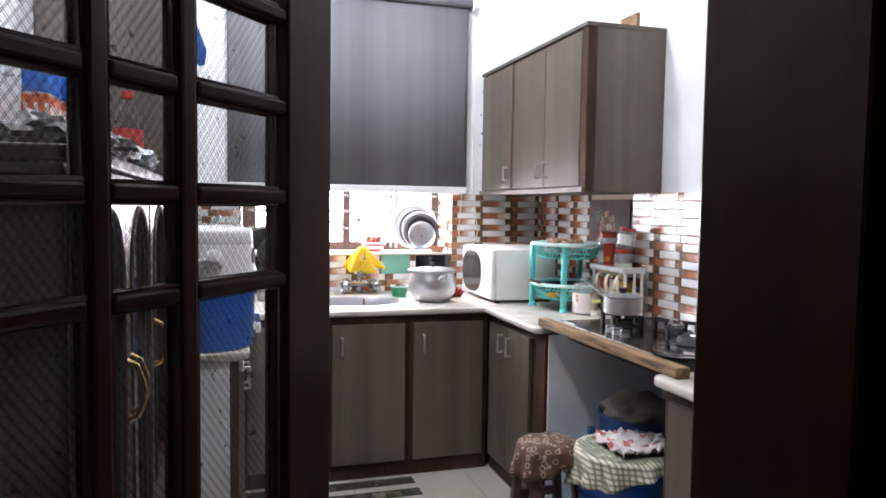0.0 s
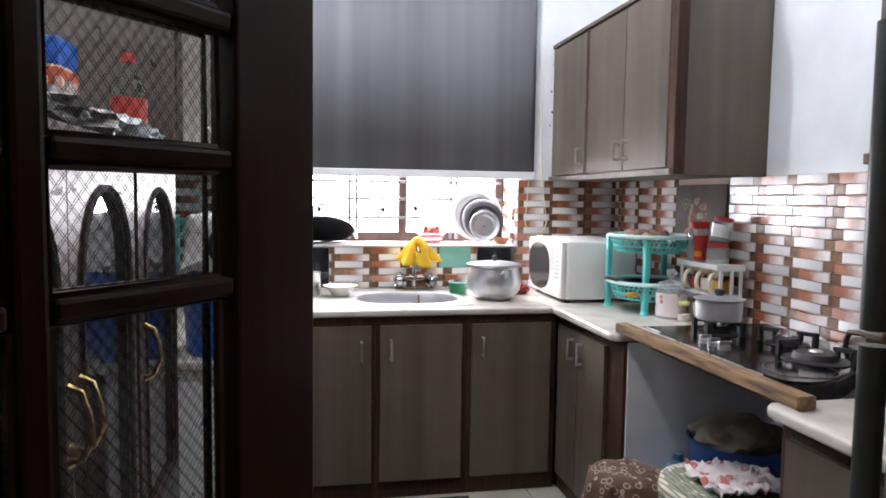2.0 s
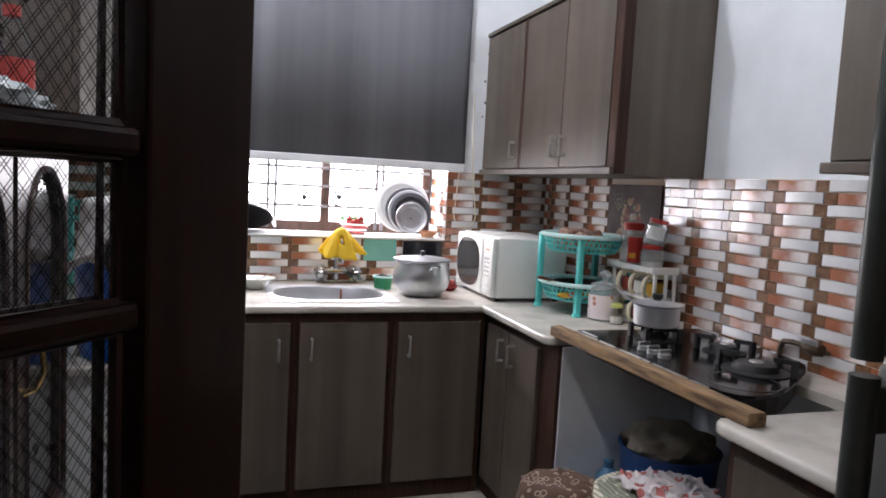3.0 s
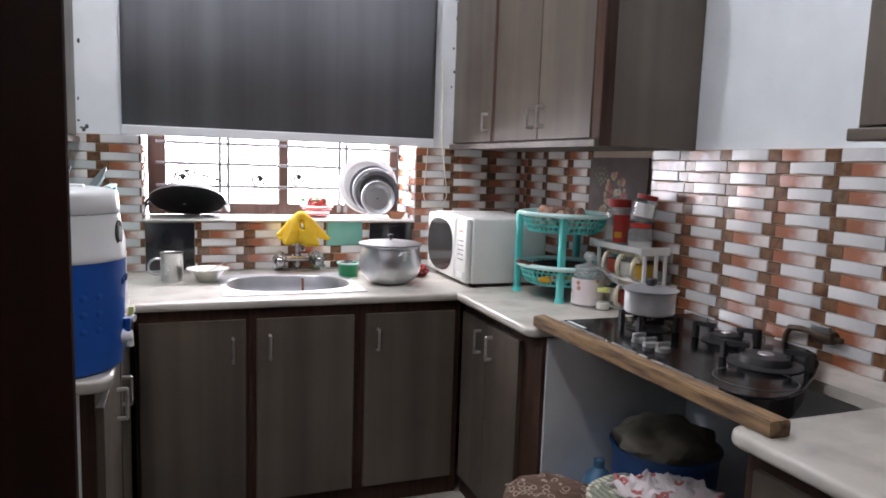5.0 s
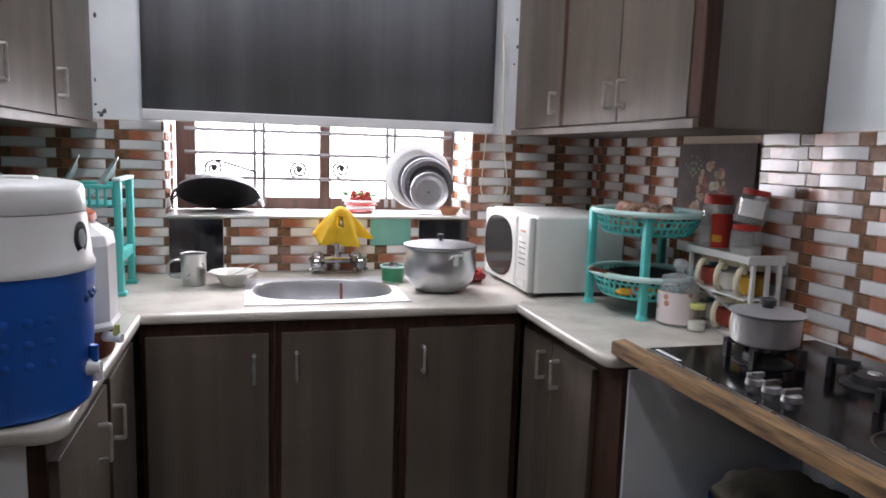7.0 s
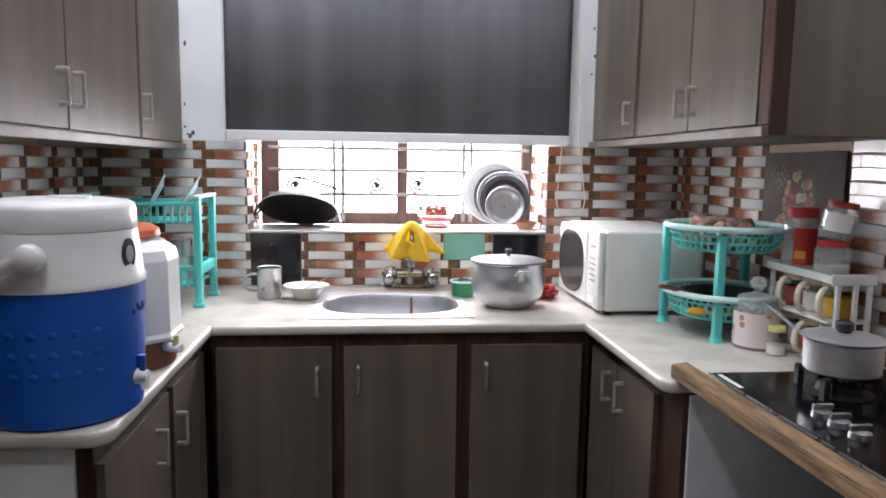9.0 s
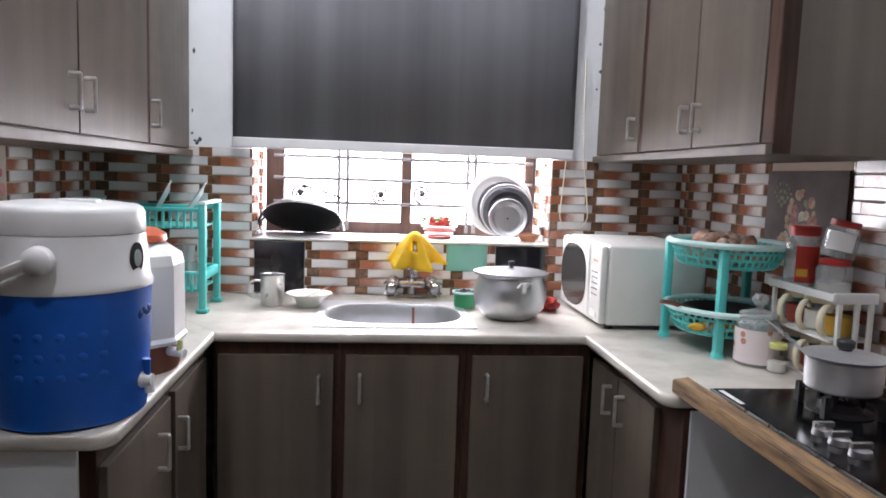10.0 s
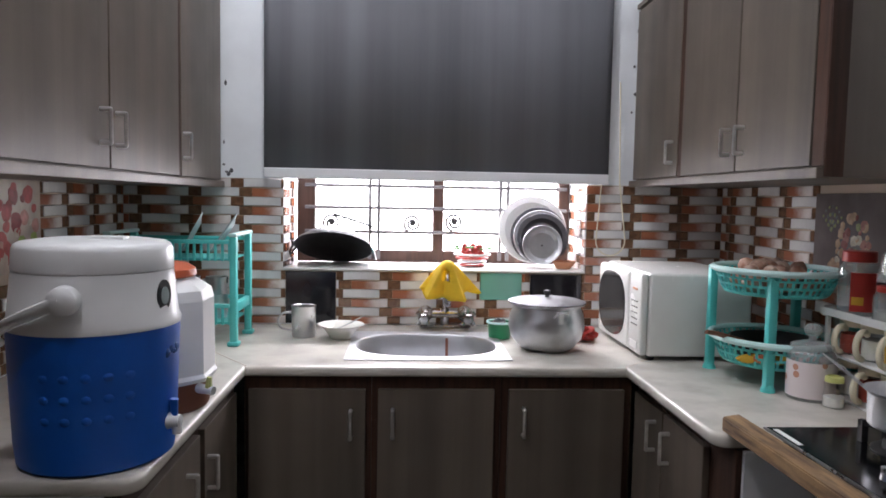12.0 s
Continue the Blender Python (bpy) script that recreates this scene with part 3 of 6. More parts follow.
def wall_cabinet(name_label, side, y0, y1, seams, handles, stile=0.0):
    """A hung cabinet; side 1 hangs on the right wall, -1 on the left. seams: door spans; handles: one y for each door."""
    face, back = (1.523, XR - 0.001) if side > 0 else (-0.19, XL + 0.001)
    inner = face + side * 0.019
    zb = 1.466 if side > 0 else 1.431
    cab = thing("wall_cabinet", ((face + back) / 2, (y0 + y1) / 2, zb), name_label, "cabinet", "hung kitchen cabinets")
    xs = sorted((inner, back))
    part("body", box(xs[0], xs[1], y0, y1, zb + 0.003, 2.205, 0.002), M_LAM, cab)
    fx = sorted((face + side * 0.003, inner - side * 0.0005))
    lx = sorted((face - side * 0.013, inner - side * 0.0005))
    part("bottom_rail", box(lx[0], lx[1], y0, y1, zb, zb + 0.0265, 0.003), M_LAM, cab, "projecting bottom lip")
    tx = sorted((face - side * 0.004, back))
    part("top_board", box(tx[0], tx[1], y0 - 0.004, y1, 2.2055, 2.224, 0.002), M_LAM, cab)
    if stile:
        part("end_stile", box(fx[0], fx[1], y0 + 0.001, y0 + stile, zb + 0.0295, 2.205, 0.002), M_BROWN, cab, "dark brown end stile")
        ex = sorted((face + side * 0.004, face + side * 0.05))
        part("edge_strip", box(ex[0], ex[1], y0 - 0.0025, y0 - 0.0002, zb + 0.004, 2.204), M_BROWN, cab, "dark brown edge strip")
    for (a, b), hy in zip(seams, handles):
        dx = sorted((face, inner - side * 0.001))
        door = part("door", box(dx[0], dx[1], a, b, zb + 0.031, 2.195, 0.0025), M_LAM, cab)
        bow_handle(door, face, hy, 1.585 if side > 0 else 1.564, -side, 0, 0.074 if side > 0 else 0.082)
    for (a, b), (c, d) in zip(seams, seams[1:]):
        lo, hi = (b, c) if b < c else (d, a)
        if hi - lo > 0.012:
            part("divider", box(fx[0], fx[1], lo + 0.001, hi - 0.001, zb + 0.0295, 2.205), M_BROWN, cab)
    return cab


wall_cabinet("grey-brown laminate wall cabinet above the gas hob corner", 1, 2.548, 3.897, [(2.60, 2.975), (2.982, 3.38), (3.416, 3.885)], [2.935, 3.02, 3.46], 0.05)
wall_cabinet("grey-brown laminate wall cabinet above the water coolers", -1, 2.25, 3.897, [(2.262, 2.80), (2.807, 3.352), (3.376, 3.885)], [2.745, 2.84, 3.40])
wall_cabinet("grey-brown laminate wall cabinet beside the fridge", 1, 1.085, 1.606, [(1.10, 1.59)], [1.25])


def floor_unit(label, base, body, doors, face_axis, front, out, handles, end_panel=None, tall=0.835):
    """A floor cabinet. body: x0, x1, y0, y1; doors: spans along the front; face_axis 'x' or 'y': the way the front faces; out: +1 or -1."""
    x0, x1, y0, y1 = body
    cab = thing("floor_cabinet", base, label, "cabinet", "floor kitchen cabinets")
    low = 0.69 if "sink" in label else tall
    part("carcass", box(x0, x1, y0, y1, 0.0, low, 0.002), M_BROWN, cab, "dark brown carcass")
    if low < tall:
        part("front_rail", box(x0, x1, y0, y0 + 0.018, low + 0.0002, tall), M_BROWN, cab)
    for (a, b), (hp, hz) in zip(doors, handles):
        if face_axis == "y":
            ys = sorted((front, front - out * 0.0185))
            door = part("door", box(a, b, ys[0], ys[1], 0.082, 0.795, 0.002), M_LAM, cab)
            bow_handle(door, hp, front, hz, 0, out)
        else:
            xs = sorted((front, front - out * 0.0185))
            door = part("door", box(xs[0], xs[1], a, b, 0.082, 0.795, 0.002), M_LAM, cab)
            bow_handle(door, front, hp, hz, out, 0)
    return cab


floor_unit("grey-brown laminate sink cabinet with one door", (0.26, 3.5, 0), (0.062, 0.4625, 3.17, 3.897), [(0.078, 0.444)], "y", 3.151, -1, [(0.398, 0.685)])
floor_unit("grey-brown laminate sink cabinet under the basin", (0.67, 3.5, 0), (0.4635, 0.8775, 3.17, 3.897), [(0.484, 0.855)], "y", 3.151, -1, [(0.531, 0.689)])
floor_unit("grey-brown laminate corner cabinet beside the basin", (1.09, 3.5, 0), (0.8785, 1.308, 3.17, 3.897), [(0.902, 1.279)], "y", 3.151, -1, [(0.95, 0.692)])
cab = floor_unit("grey-brown laminate double cabinet under the microwave", (1.62, 2.82, 0), (1.331, XR - 0.002, 2.504, 3.168), [(2.637, 2.905), (2.911, 3.148)], "x", 1.312, -1, [(2.855, 0.71), (2.963, 0.71)])
part("side_panel", box(1.345, XR - 0.003, 2.4935, 2.5035, 0.0, 0.834), M_PLASTER, cab, "whitewashed side panel")
cab = floor_unit("grey-brown laminate double cabinet under the water coolers", (-0.26, 2.7, 0), (XL + 0.002, 0.031, 2.285, 3.168), [(2.292, 2.732), (2.772, 3.12)], "x", 0.05, 1, [(2.62, 0.69), (2.80, 0.67)])
part("side_panel", box(XL + 0.003, -0.001, 2.275, 2.2845, 0.0, 0.834), M_PLASTER, cab, "whitewashed side panel")
floor_unit("grey-brown laminate cabinet between the hob and the fridge", (1.62, 1.4, 0), (1.331, XR - 0.002, 1.085, 1.612), [(1.12, 1.575)], "x", 1.312, -1, [(1.165, 0.69)])

# stone worktops
outline = [(XL + 0.001, 2.262)] + [(0.07 - 0.05 + 0.05 * math.cos(radians(a)), 2.312 + 0.05 * math.sin(radians(a))) for a in range(-90, 1, 15)]
outline += [(0.07, 3.145), (1.28, 3.145)] + [(1.32 - 0.04 * math.cos(radians(a)), 2.546 - 0.04 * math.sin(radians(a))) for a in range(0, 91, 15)]
outline += [(XR - 0.001, 2.506), (XR - 0.001, 3.893), (XL + 0.001, 3.893)]
SX, SY = 0.645, 3.475
top = part("worktop", prism(outline, 0.836, 0.87, oval(SX, SY, 0.262, 0.205, 40, 3.2), 0.011), M_MARBLE, None, smooth=True)
WORLD[top] = Matrix.Identity(4)
tagged(top, "cream stone worktop with a rounded front edge", "worktop")
for a, b in (((0.072, 3.15), (-0.12, 3.40)), ((1.278, 3.15), (1.42, 3.30))):
    w = Vector((b[1] - a[1], a[0] - b[0])).normalized() * 0.0012
    part("joint", prism([(a[0] - w.x, a[1] - w.y), (a[0] + w.x, a[1] + w.y), (b[0] + w.x, b[1] + w.y), (b[0] - w.x, b[1] - w.y)], 0.8695, 0.8704), M_GROUT, top)
outline = [(1.302, 1.082), (XR - 0.001, 1.082), (XR - 0.001, 1.632)] + [(1.32 + 0.04 * math.cos(radians(a)), 1.592 + 0.04 * math.sin(radians(a))) for a in range(90, 181, 15)] + [(1.28, 1.082)]
top2 = part("worktop", prism(outline, 0.836, 0.87, None, 0.011), M_MARBLE, None, smooth=True)
tagged(top2, "short cream stone worktop beside the fridge", "worktop")

# ---- sink ----
sink = thing("kitchen_sink", (SX, SY, 0.87), "stainless steel drop-in sink with an oval bowl", "sink")
part("rim", prism([(0.368, 3.232), (0.925, 3.232), (0.925, 3.72), (0.368, 3.72)], 0.8705, 0.8735, oval(SX, SY, 0.252, 0.192, 40, 2.6), 0.001), M_SINK, sink)
bm = bmesh.new()
rings = []
for f, z in ((1.0, 0.8733), (0.97, 0.866), (0.94, 0.80), (0.90, 0.73), (0.78, 0.705), (0.2, 0.70), (0.09, 0.698)):
    rings.append([bm.verts.new((x, y, z)) for x, y in oval(SX, SY, 0.252 * f, 0.192 * f, 40, 2.6)])
for a, b in zip(rings, rings[1:]):
    for i in range(40):
        bm.faces.new((a[i], a[(i + 1) % 40], b[(i + 1) % 40], b[i]))
part("bowl", bm, M_SINK, sink, smooth=True)
part("drain", turned([(0.0, 0.699), (0.03, 0.699), (0.034, 0.703), (0.04, 0.703)], (SX, SY, 0), 24), M_CHROME, sink, smooth=True)

streak = []
for f, z in ((0.965, 0.86), (0.94, 0.80), (0.92, 0.765), (0.90, 0.73), (0.84, 0.716)):
    y = SY + 0.192 * f - 0.0035
    streak.append((SX + 0.085, y, z))
part("rust_streak", tube(streak, [0.010, 0.011, 0.010, 0.008, 0.004], 6, flat=0.3), M_RUST, sink, "brown lime streak under the tap", smooth=True)

# ---- mixer tap on the wall ----
tap = thing("mixer_tap", (0.735, 3.80, 0.87), "chrome two-valve mixer tap behind the sink", "tap")
part("base_plate", box(0.63, 0.84, 3.80, 3.88, 0.8705, 0.884, 0.004), M_TAP, tap)
part("bridge", tube([(0.665, 3.83, 0.925), (0.805, 3.83, 0.925)], 0.016, 14), M_TAP, tap, smooth=True)
for x in (0.655, 0.815):
    part("valve", turned([(0, -0.02), (0.03, -0.02), (0.034, 0.0), (0.03, 0.02), (0.02, 0.045), (0.014, 0.06), (0, 0.06)], pose(x, 3.84, 0.927, 90), 20), M_TAP, tap, smooth=True)
    sx_ = 1 if x > 0.7 else -1
    hub = Vector((x + 0.01 * sx_, 3.772, 0.917))
    k = part("valve_knob", turned([(0.014, 0), (0.022, 0.004), (0.024, 0.014), (0.018, 0.026), (0, 0.030)], pose(*hub, 90), 16), M_TAP, tap, smooth=True)
    for turn in range(4):
        a = radians(45 + 90 * turn)
        w = Vector((math.cos(a), -0.25, math.sin(a)))
        part("knob_arm", tube([hub + w * 0.010, hub + w * 0.036], [0.008, 0.0105], 8), M_TAP, k, smooth=True)
part("inlet", tube([(0.735, 3.835, 0.88), (0.735, 3.835, 0.95)], 0.018, 14), M_TAP, tap, smooth=True)
pts = [(0.735, 3.835, 0.94), (0.735, 3.835, 1.05)] + arc((0.735, 3.76, 1.06), 0.075, 0, 170, (0, 1, 0), (0, 0, 1)) + [(0.735, 3.684, 1.01)]
part("spout", tube(pts, 0.011, 12), M_TAP, tap, smooth=True)
part("spout_tip", turned([(0, 0.98), (0.013, 0.98), (0.014, 1.0), (0.012, 1.02), (0, 1.02)], (0.735, 3.684, 0), 14), M_TAP, tap, smooth=True)
# yellow dish cloth folded over the spout
bm = bmesh.new()
n = 48
rings = []
for k in range(15):
    f = k / 14
    ring = []
    for i in range(n):
        a = 2 * math.pi * i / n
        fold = 1 + 0.30 * f * math.sin(5 * a + 0.6) + 0.12 * f * math.sin(11 * a)
        rx, ry = (0.010 + 0.088 * f ** 0.8) * fold + 0.01 * f * math.sin(2 * a), (0.014 + 0.066 * f ** 0.6) * fold
        low = 0.15 + 0.035 * noise.noise((2 * math.cos(a), 2 * math.sin(a), 3)) - 0.03 * abs(math.cos(a))
        ring.append(bm.verts.new((0.735 + rx * math.cos(a), 3.722 + ry * math.sin(a), 1.158 - low * f ** 1.15)))
    rings.append(ring)
for k, (a, b_) in enumerate(zip(rings, rings[1:])):
    for i in range(n):
        if 4 <= k <= 7 and 33 <= i <= 36:
            continue
        bm.faces.new((a[i], a[(i + 1) % n], b_[(i + 1) % n], b_[i]))
bm.faces.new(rings[0])
c = part("dish_cloth", bm, M_YELLOW, None, smooth=True)
so = c.modifiers.new("thickness", "SOLIDIFY")
so.thickness = 0.004
tagged(c, "yellow dish cloth draped over the tap spout", "cloth")

# ---- things on the sink worktop ----
mug = thing("steel_mug", (0.185, 3.62, 0.87), "brushed steel mug with a looped handle", "mug")
part("cup", turned([(0, 0), (0.042, 0), (0.045, 0.004), (0.045, 0.112), (0.0475, 0.118), (0.043, 0.116), (0.041, 0.01), (0, 0.008)], (0.185, 3.62, 0.8705), 28), M_STEEL, mug, smooth=True)
part("handle", tube([(0.142, 3.60, 0.965)] + arc((0.125, 3.592, 0.935), 0.032, 80, 250, (0.93, 0.37, 0), (0, 0, 1), 10) + [(0.142, 3.60, 0.90)], 0.0045, 8), M_STEEL, mug, smooth=True)
bowl = thing("serving_bowl", (0.327, 3.60, 0.87), "cream ceramic bowl with a wavy rim", "bowl")
bm = turned([(0, 0), (0.04, 0), (0.045, 0.008), (0.062, 0.035), (0.082, 0.05), (0.088, 0.052), (0.06, 0.042), (0.04, 0.014), (0, 0.012)], (0.327, 3.60, 0.8705), 36)
part("dish", bm, M_MILK, bowl, smooth=True)
sp = thing("spoon", (0.35, 3.6, 0.90), "steel spoon lying in the cream bowl", "spoon")
part("stem", tube([(0.30, 3.59, 0.90), (0.36, 3.61, 0.925), (0.42, 3.63, 0.955)], 0.003, 6, flat=0.6), M_STEEL, sp, smooth=True)
part("spoon_head", blob((0.29, 3.588, 0.897), (0.02, 0.013, 0.005)), M_STEEL, sp, smooth=True)
tub = thing("scrub_tub", (0.935, 3.63, 0.87), "small green plastic tub with a scourer", "tub")
part("cup", turned([(0, 0), (0.042, 0), (0.047, 0.055), (0.05, 0.06), (0.046, 0.06), (0.04, 0.006), (0, 0.005)], (0.935, 3.63, 0.8705), 24), M_GREEN, tub, smooth=True)
part("rim", turned([(0.046, 0.056), (0.052, 0.057), (0.052, 0.064), (0.046, 0.064)], (0.935, 3.63, 0.8705), 24, close=True), M_TURQ_PALE, tub, smooth=True)
sc = part("scourer", blob((0.935, 3.63, 0.915), (0.034, 0.034, 0.026), rough=0.5, sub=3), M_IRON, None, smooth=True)
tagged(sc, "dark steel wool scourer in the green tub", "scourer")

pot = thing("cooking_pot", (1.075, 3.43, 0.87), "large dented aluminium pot with a flat lid", "pot")
prof = [(0, 0), (0.075, 0), (0.098, 0.012), (0.126, 0.045), (0.136, 0.085), (0.131, 0.125), (0.121, 0.15), (0.12, 0.158), (0.135, 0.164), (0.137, 0.168)]
bm = turned(prof + [(0.119, 0.166), (0.113, 0.15), (0.125, 0.085), (0.07, 0.008), (0, 0.006)], (1.075, 3.43, 0.8705), 40)
part("vessel", bm, M_ALU, pot, smooth=True)
lid = part("lid", turned([(0.138, 0.169), (0.139, 0.173), (0.122, 0.178), (0.06, 0.186), (0, 0.188), (0, 0.184), (0.122, 0.172)], (1.075, 3.43, 0.8705), 40), M_LID, pot, "dark grey flat lid", smooth=True)
part("lid_knob", turned([(0.009, 0.186), (0.007, 0.195), (0.013, 0.204), (0.012, 0.212), (0, 0.214)], (1.075, 3.43, 0.8705), 14), M_LID, lid, smooth=True)
for a in (-80, 100):
    ca, sa = math.cos(radians(a)), math.sin(radians(a))
    cx, cy = 1.075 + 0.127 * ca, 3.43 + 0.127 * sa
    part("lug", tube([(cx - 0.022 * -sa, cy - 0.022 * ca, 1.005), (cx + 0.02 * ca - 0.018 * -sa, cy + 0.02 * sa - 0.018 * ca, 1.022), (cx + 0.02 * ca + 0.018 * -sa, cy + 0.02 * sa + 0.018 * ca, 1.022), (cx + 0.022 * -sa, cy + 0.022 * ca, 1.005)], 0.006, 8), M_CHROME, pot, smooth=True)
# bright highlight on the front lug, put in as a small white plate
part("lug_tag", box(1.085, 1.102, 3.276, 3.282, 0.985, 1.022, 0.002), M_WHITEP, pot, "white plate standing in for the lug's highlight")
bag = part("crumpled_bag", blob((1.245, 3.60, 0.897), (0.05, 0.06, 0.03), rough=0.7, sub=4, seed=4), M_RED, None, smooth=True)
tagged(bag, "crumpled red plastic bag beside the pot", "bag")

# things on the window sill
wok = thing("iron_wok", (0.25, 4.05, 1.104), "black iron wok upturned and tilted on the sill", "wok")
m = pose(0.255, 4.045, 1.186, 154, 3, 0)
part("pan", turned([(0, -0.075), (0.06, -0.068), (0.115, -0.045), (0.155, -0.01), (0.168, 0.008), (0.172, 0.008), (0.166, -0.004), (0.12, -0.04), (0.06, -0.062), (0, -0.069)], m, 40), M_IRON, wok, smooth=True)
for s in (-1, 1):
    pts = [m @ Vector((s * (0.166 + 0.020 * math.sin(radians(a))), 0.03 * math.cos(radians(a)), 0.004 + 0.042 * math.sin(radians(a)))) for a in range(0, 181, 20)]
    part("loop_handle", tube(pts, 0.005, 8), M_STEEL if s > 0 else M_IRON, wok, smooth=True)
for k, (r, dx, dy, mat, tag) in enumerate(((0.155, -0.02, 0.09, M_WHITEP, "large"), (0.128, 0.005, 0.055, M_LID, "medium"), (0.122, 0.008, 0.03, M_ALU, "medium"), (0.115, 0.010, 0.005, M_LID, "medium"), (0.088, 0.006, -0.025, M_ALU, "small"))):
    m = pose(1.168 + dx, 4.06 + dy, 1.106 + r * 0.965 + 0.012, 78, 0, -6)
    tr = thing("round_tray", Matrix.Translation((1.168 + dx, 4.06 + dy, 1.104)), tag + " round steel tray leaning in the sill stack", "tray", "trays on the sill")
    prof = [(0, 0), (r * 0.66, 0), (r * 0.72, 0.006), (r * 0.80, 0.022), (r * 0.97, 0.026), (r, 0.023), (r, 0.019), (r * 0.82, 0.017), (r * 0.74, -0.003), (0, -0.003)]
    part("dish", turned(prof, m, 44), mat, tr, smooth=True)
    if k == 4:
        part("rivet", blob(m @ Vector((0, 0, 0.002)), (0.005, 0.005, 0.005), sub=1), M_IRON, tr)
bk = thing("fruit_basket", (0.865, 4.05, 1.104), "small red and white wire basket with strawberries", "basket")
part("base", turned([(0, 0), (0.05, 0), (0.055, 0.006), (0, 0.006)], (0.865, 4.05, 1.1045), 20), M_WHITEP, bk, smooth=True)
for k in range(4):
    r, z = 0.052 + 0.009 * k, 1.112 + 0.016 * k
    part("hoop", tube([(0.865 + r * math.cos(a * math.pi / 12), 4.05 + r * math.sin(a * math.pi / 12), z) for a in range(24)], 0.0045, 6, closed=True), M_RED if k % 2 == 0 else M_WHITEP, bk, smooth=True)
for k in range(9):
    a = k * 0.7
    f = part("fruit", blob((0.865 + 0.035 * math.cos(a), 4.05 + 0.035 * math.sin(a), 1.165 + 0.012 * (k % 3)), (0.017, 0.017, 0.019), rough=0.2, seed=k), M_RED, bk, smooth=True)
for k in range(7):
    a = k * 0.9
    part("leaf", blob((0.865 + 0.075 * math.cos(a), 4.05 + 0.05 * math.sin(a), 1.185 + 0.008 * (k % 2)), (0.02, 0.01, 0.006), rough=0.4, seed=k), M_LEAF, bk, smooth=True)
cl = thing("clay_bowl", (1.27, 4.0, 1.104), "small terracotta bowl at the sill end", "bowl")
part("dish", turned([(0, 0), (0.03, 0), (0.05, 0.028), (0.055, 0.034), (0.048, 0.032), (0.028, 0.006), (0, 0.005)], (1.265, 4.0, 1.1045), 24), M_PEACH, cl, smooth=True)

# ---- microwave ----
mw = thing("microwave_oven", (1.545, 3.48, 0.87), "white microwave oven with an oval dark door window", "microwave")
MX, MY0, MY1, MZ0, MZ1 = 1.366, 3.236, 3.725, 0.885, 1.168
part("casing", box(MX + 0.012, 1.735, MY0, MY1, MZ0, MZ1, 0.012, seg=3), M_MW, mw, smooth=True)
split = MY0 + 0.125
door = part("door", box(MX - 0.018, MX + 0.0115, split + 0.002, MY1 - 0.002, MZ0 + 0.004, MZ1 - 0.004, 0.014, seg=4), M_MW, mw, smooth=True)
panel = part("control_panel", box(MX - 0.014, MX + 0.0115, MY0 + 0.002, split - 0.002, MZ0 + 0.004, MZ1 - 0.004, 0.008, seg=3), M_MW, mw, smooth=True)
bm = bmesh.new()
cy, cz = (split + MY1) / 2 + 0.006, (MZ0 + MZ1) / 2
pts = oval(cy, cz, 0.158, 0.118, 36, 2.6)
a = [bm.verts.new((MX - 0.0215, y, z)) for y, z in pts]
b = [bm.verts.new((MX - 0.012, y, z)) for y, z in pts]
bm.faces.new(a)
for i in range(36):
    bm.faces.new((a[i], a[(i + 1) % 36], b[(i + 1) % 36], b[i]))
part("door_window", bm, M_DKGLASS, door, "dark oval glass window")
for k in range(5):
    for j in range(3):
        y, z = MY0 + 0.035 + 0.022 * j, 0.985 + 0.020 * k
        part("key", box(MX - 0.0165, MX - 0.0135, y, y + 0.015, z, z + 0.0045, 0.001), M_FRIDGE, panel)
part("display", box(MX - 0.0165, MX - 0.0135, MY0 + 0.04, MY0 + 0.085, 1.105, 1.113, 0.001), M_PEACH, panel, "faded red sticker bar")
part("open_button", box(MX - 0.017, MX - 0.0135, MY0 + 0.03, MY0 + 0.10, 0.905, 0.93, 0.002), M_WHITEP, panel)
for x in (1.40, 1.70):
    for y in (3.27, 3.69):
        part("foot", turned([(0, 0), (0.014, 0), (0.016, 0.0155), (0, 0.0155)], (x, y, 0.8702), 12), M_BLACKP, mw)

# ---- turquoise corner baskets ----
br = thing("basket_stand", (1.73, 3.0, 0.87), "turquoise two-tier plastic basket stand on the worktop", "basket stand")
CX, CY = 1.682, 3.01


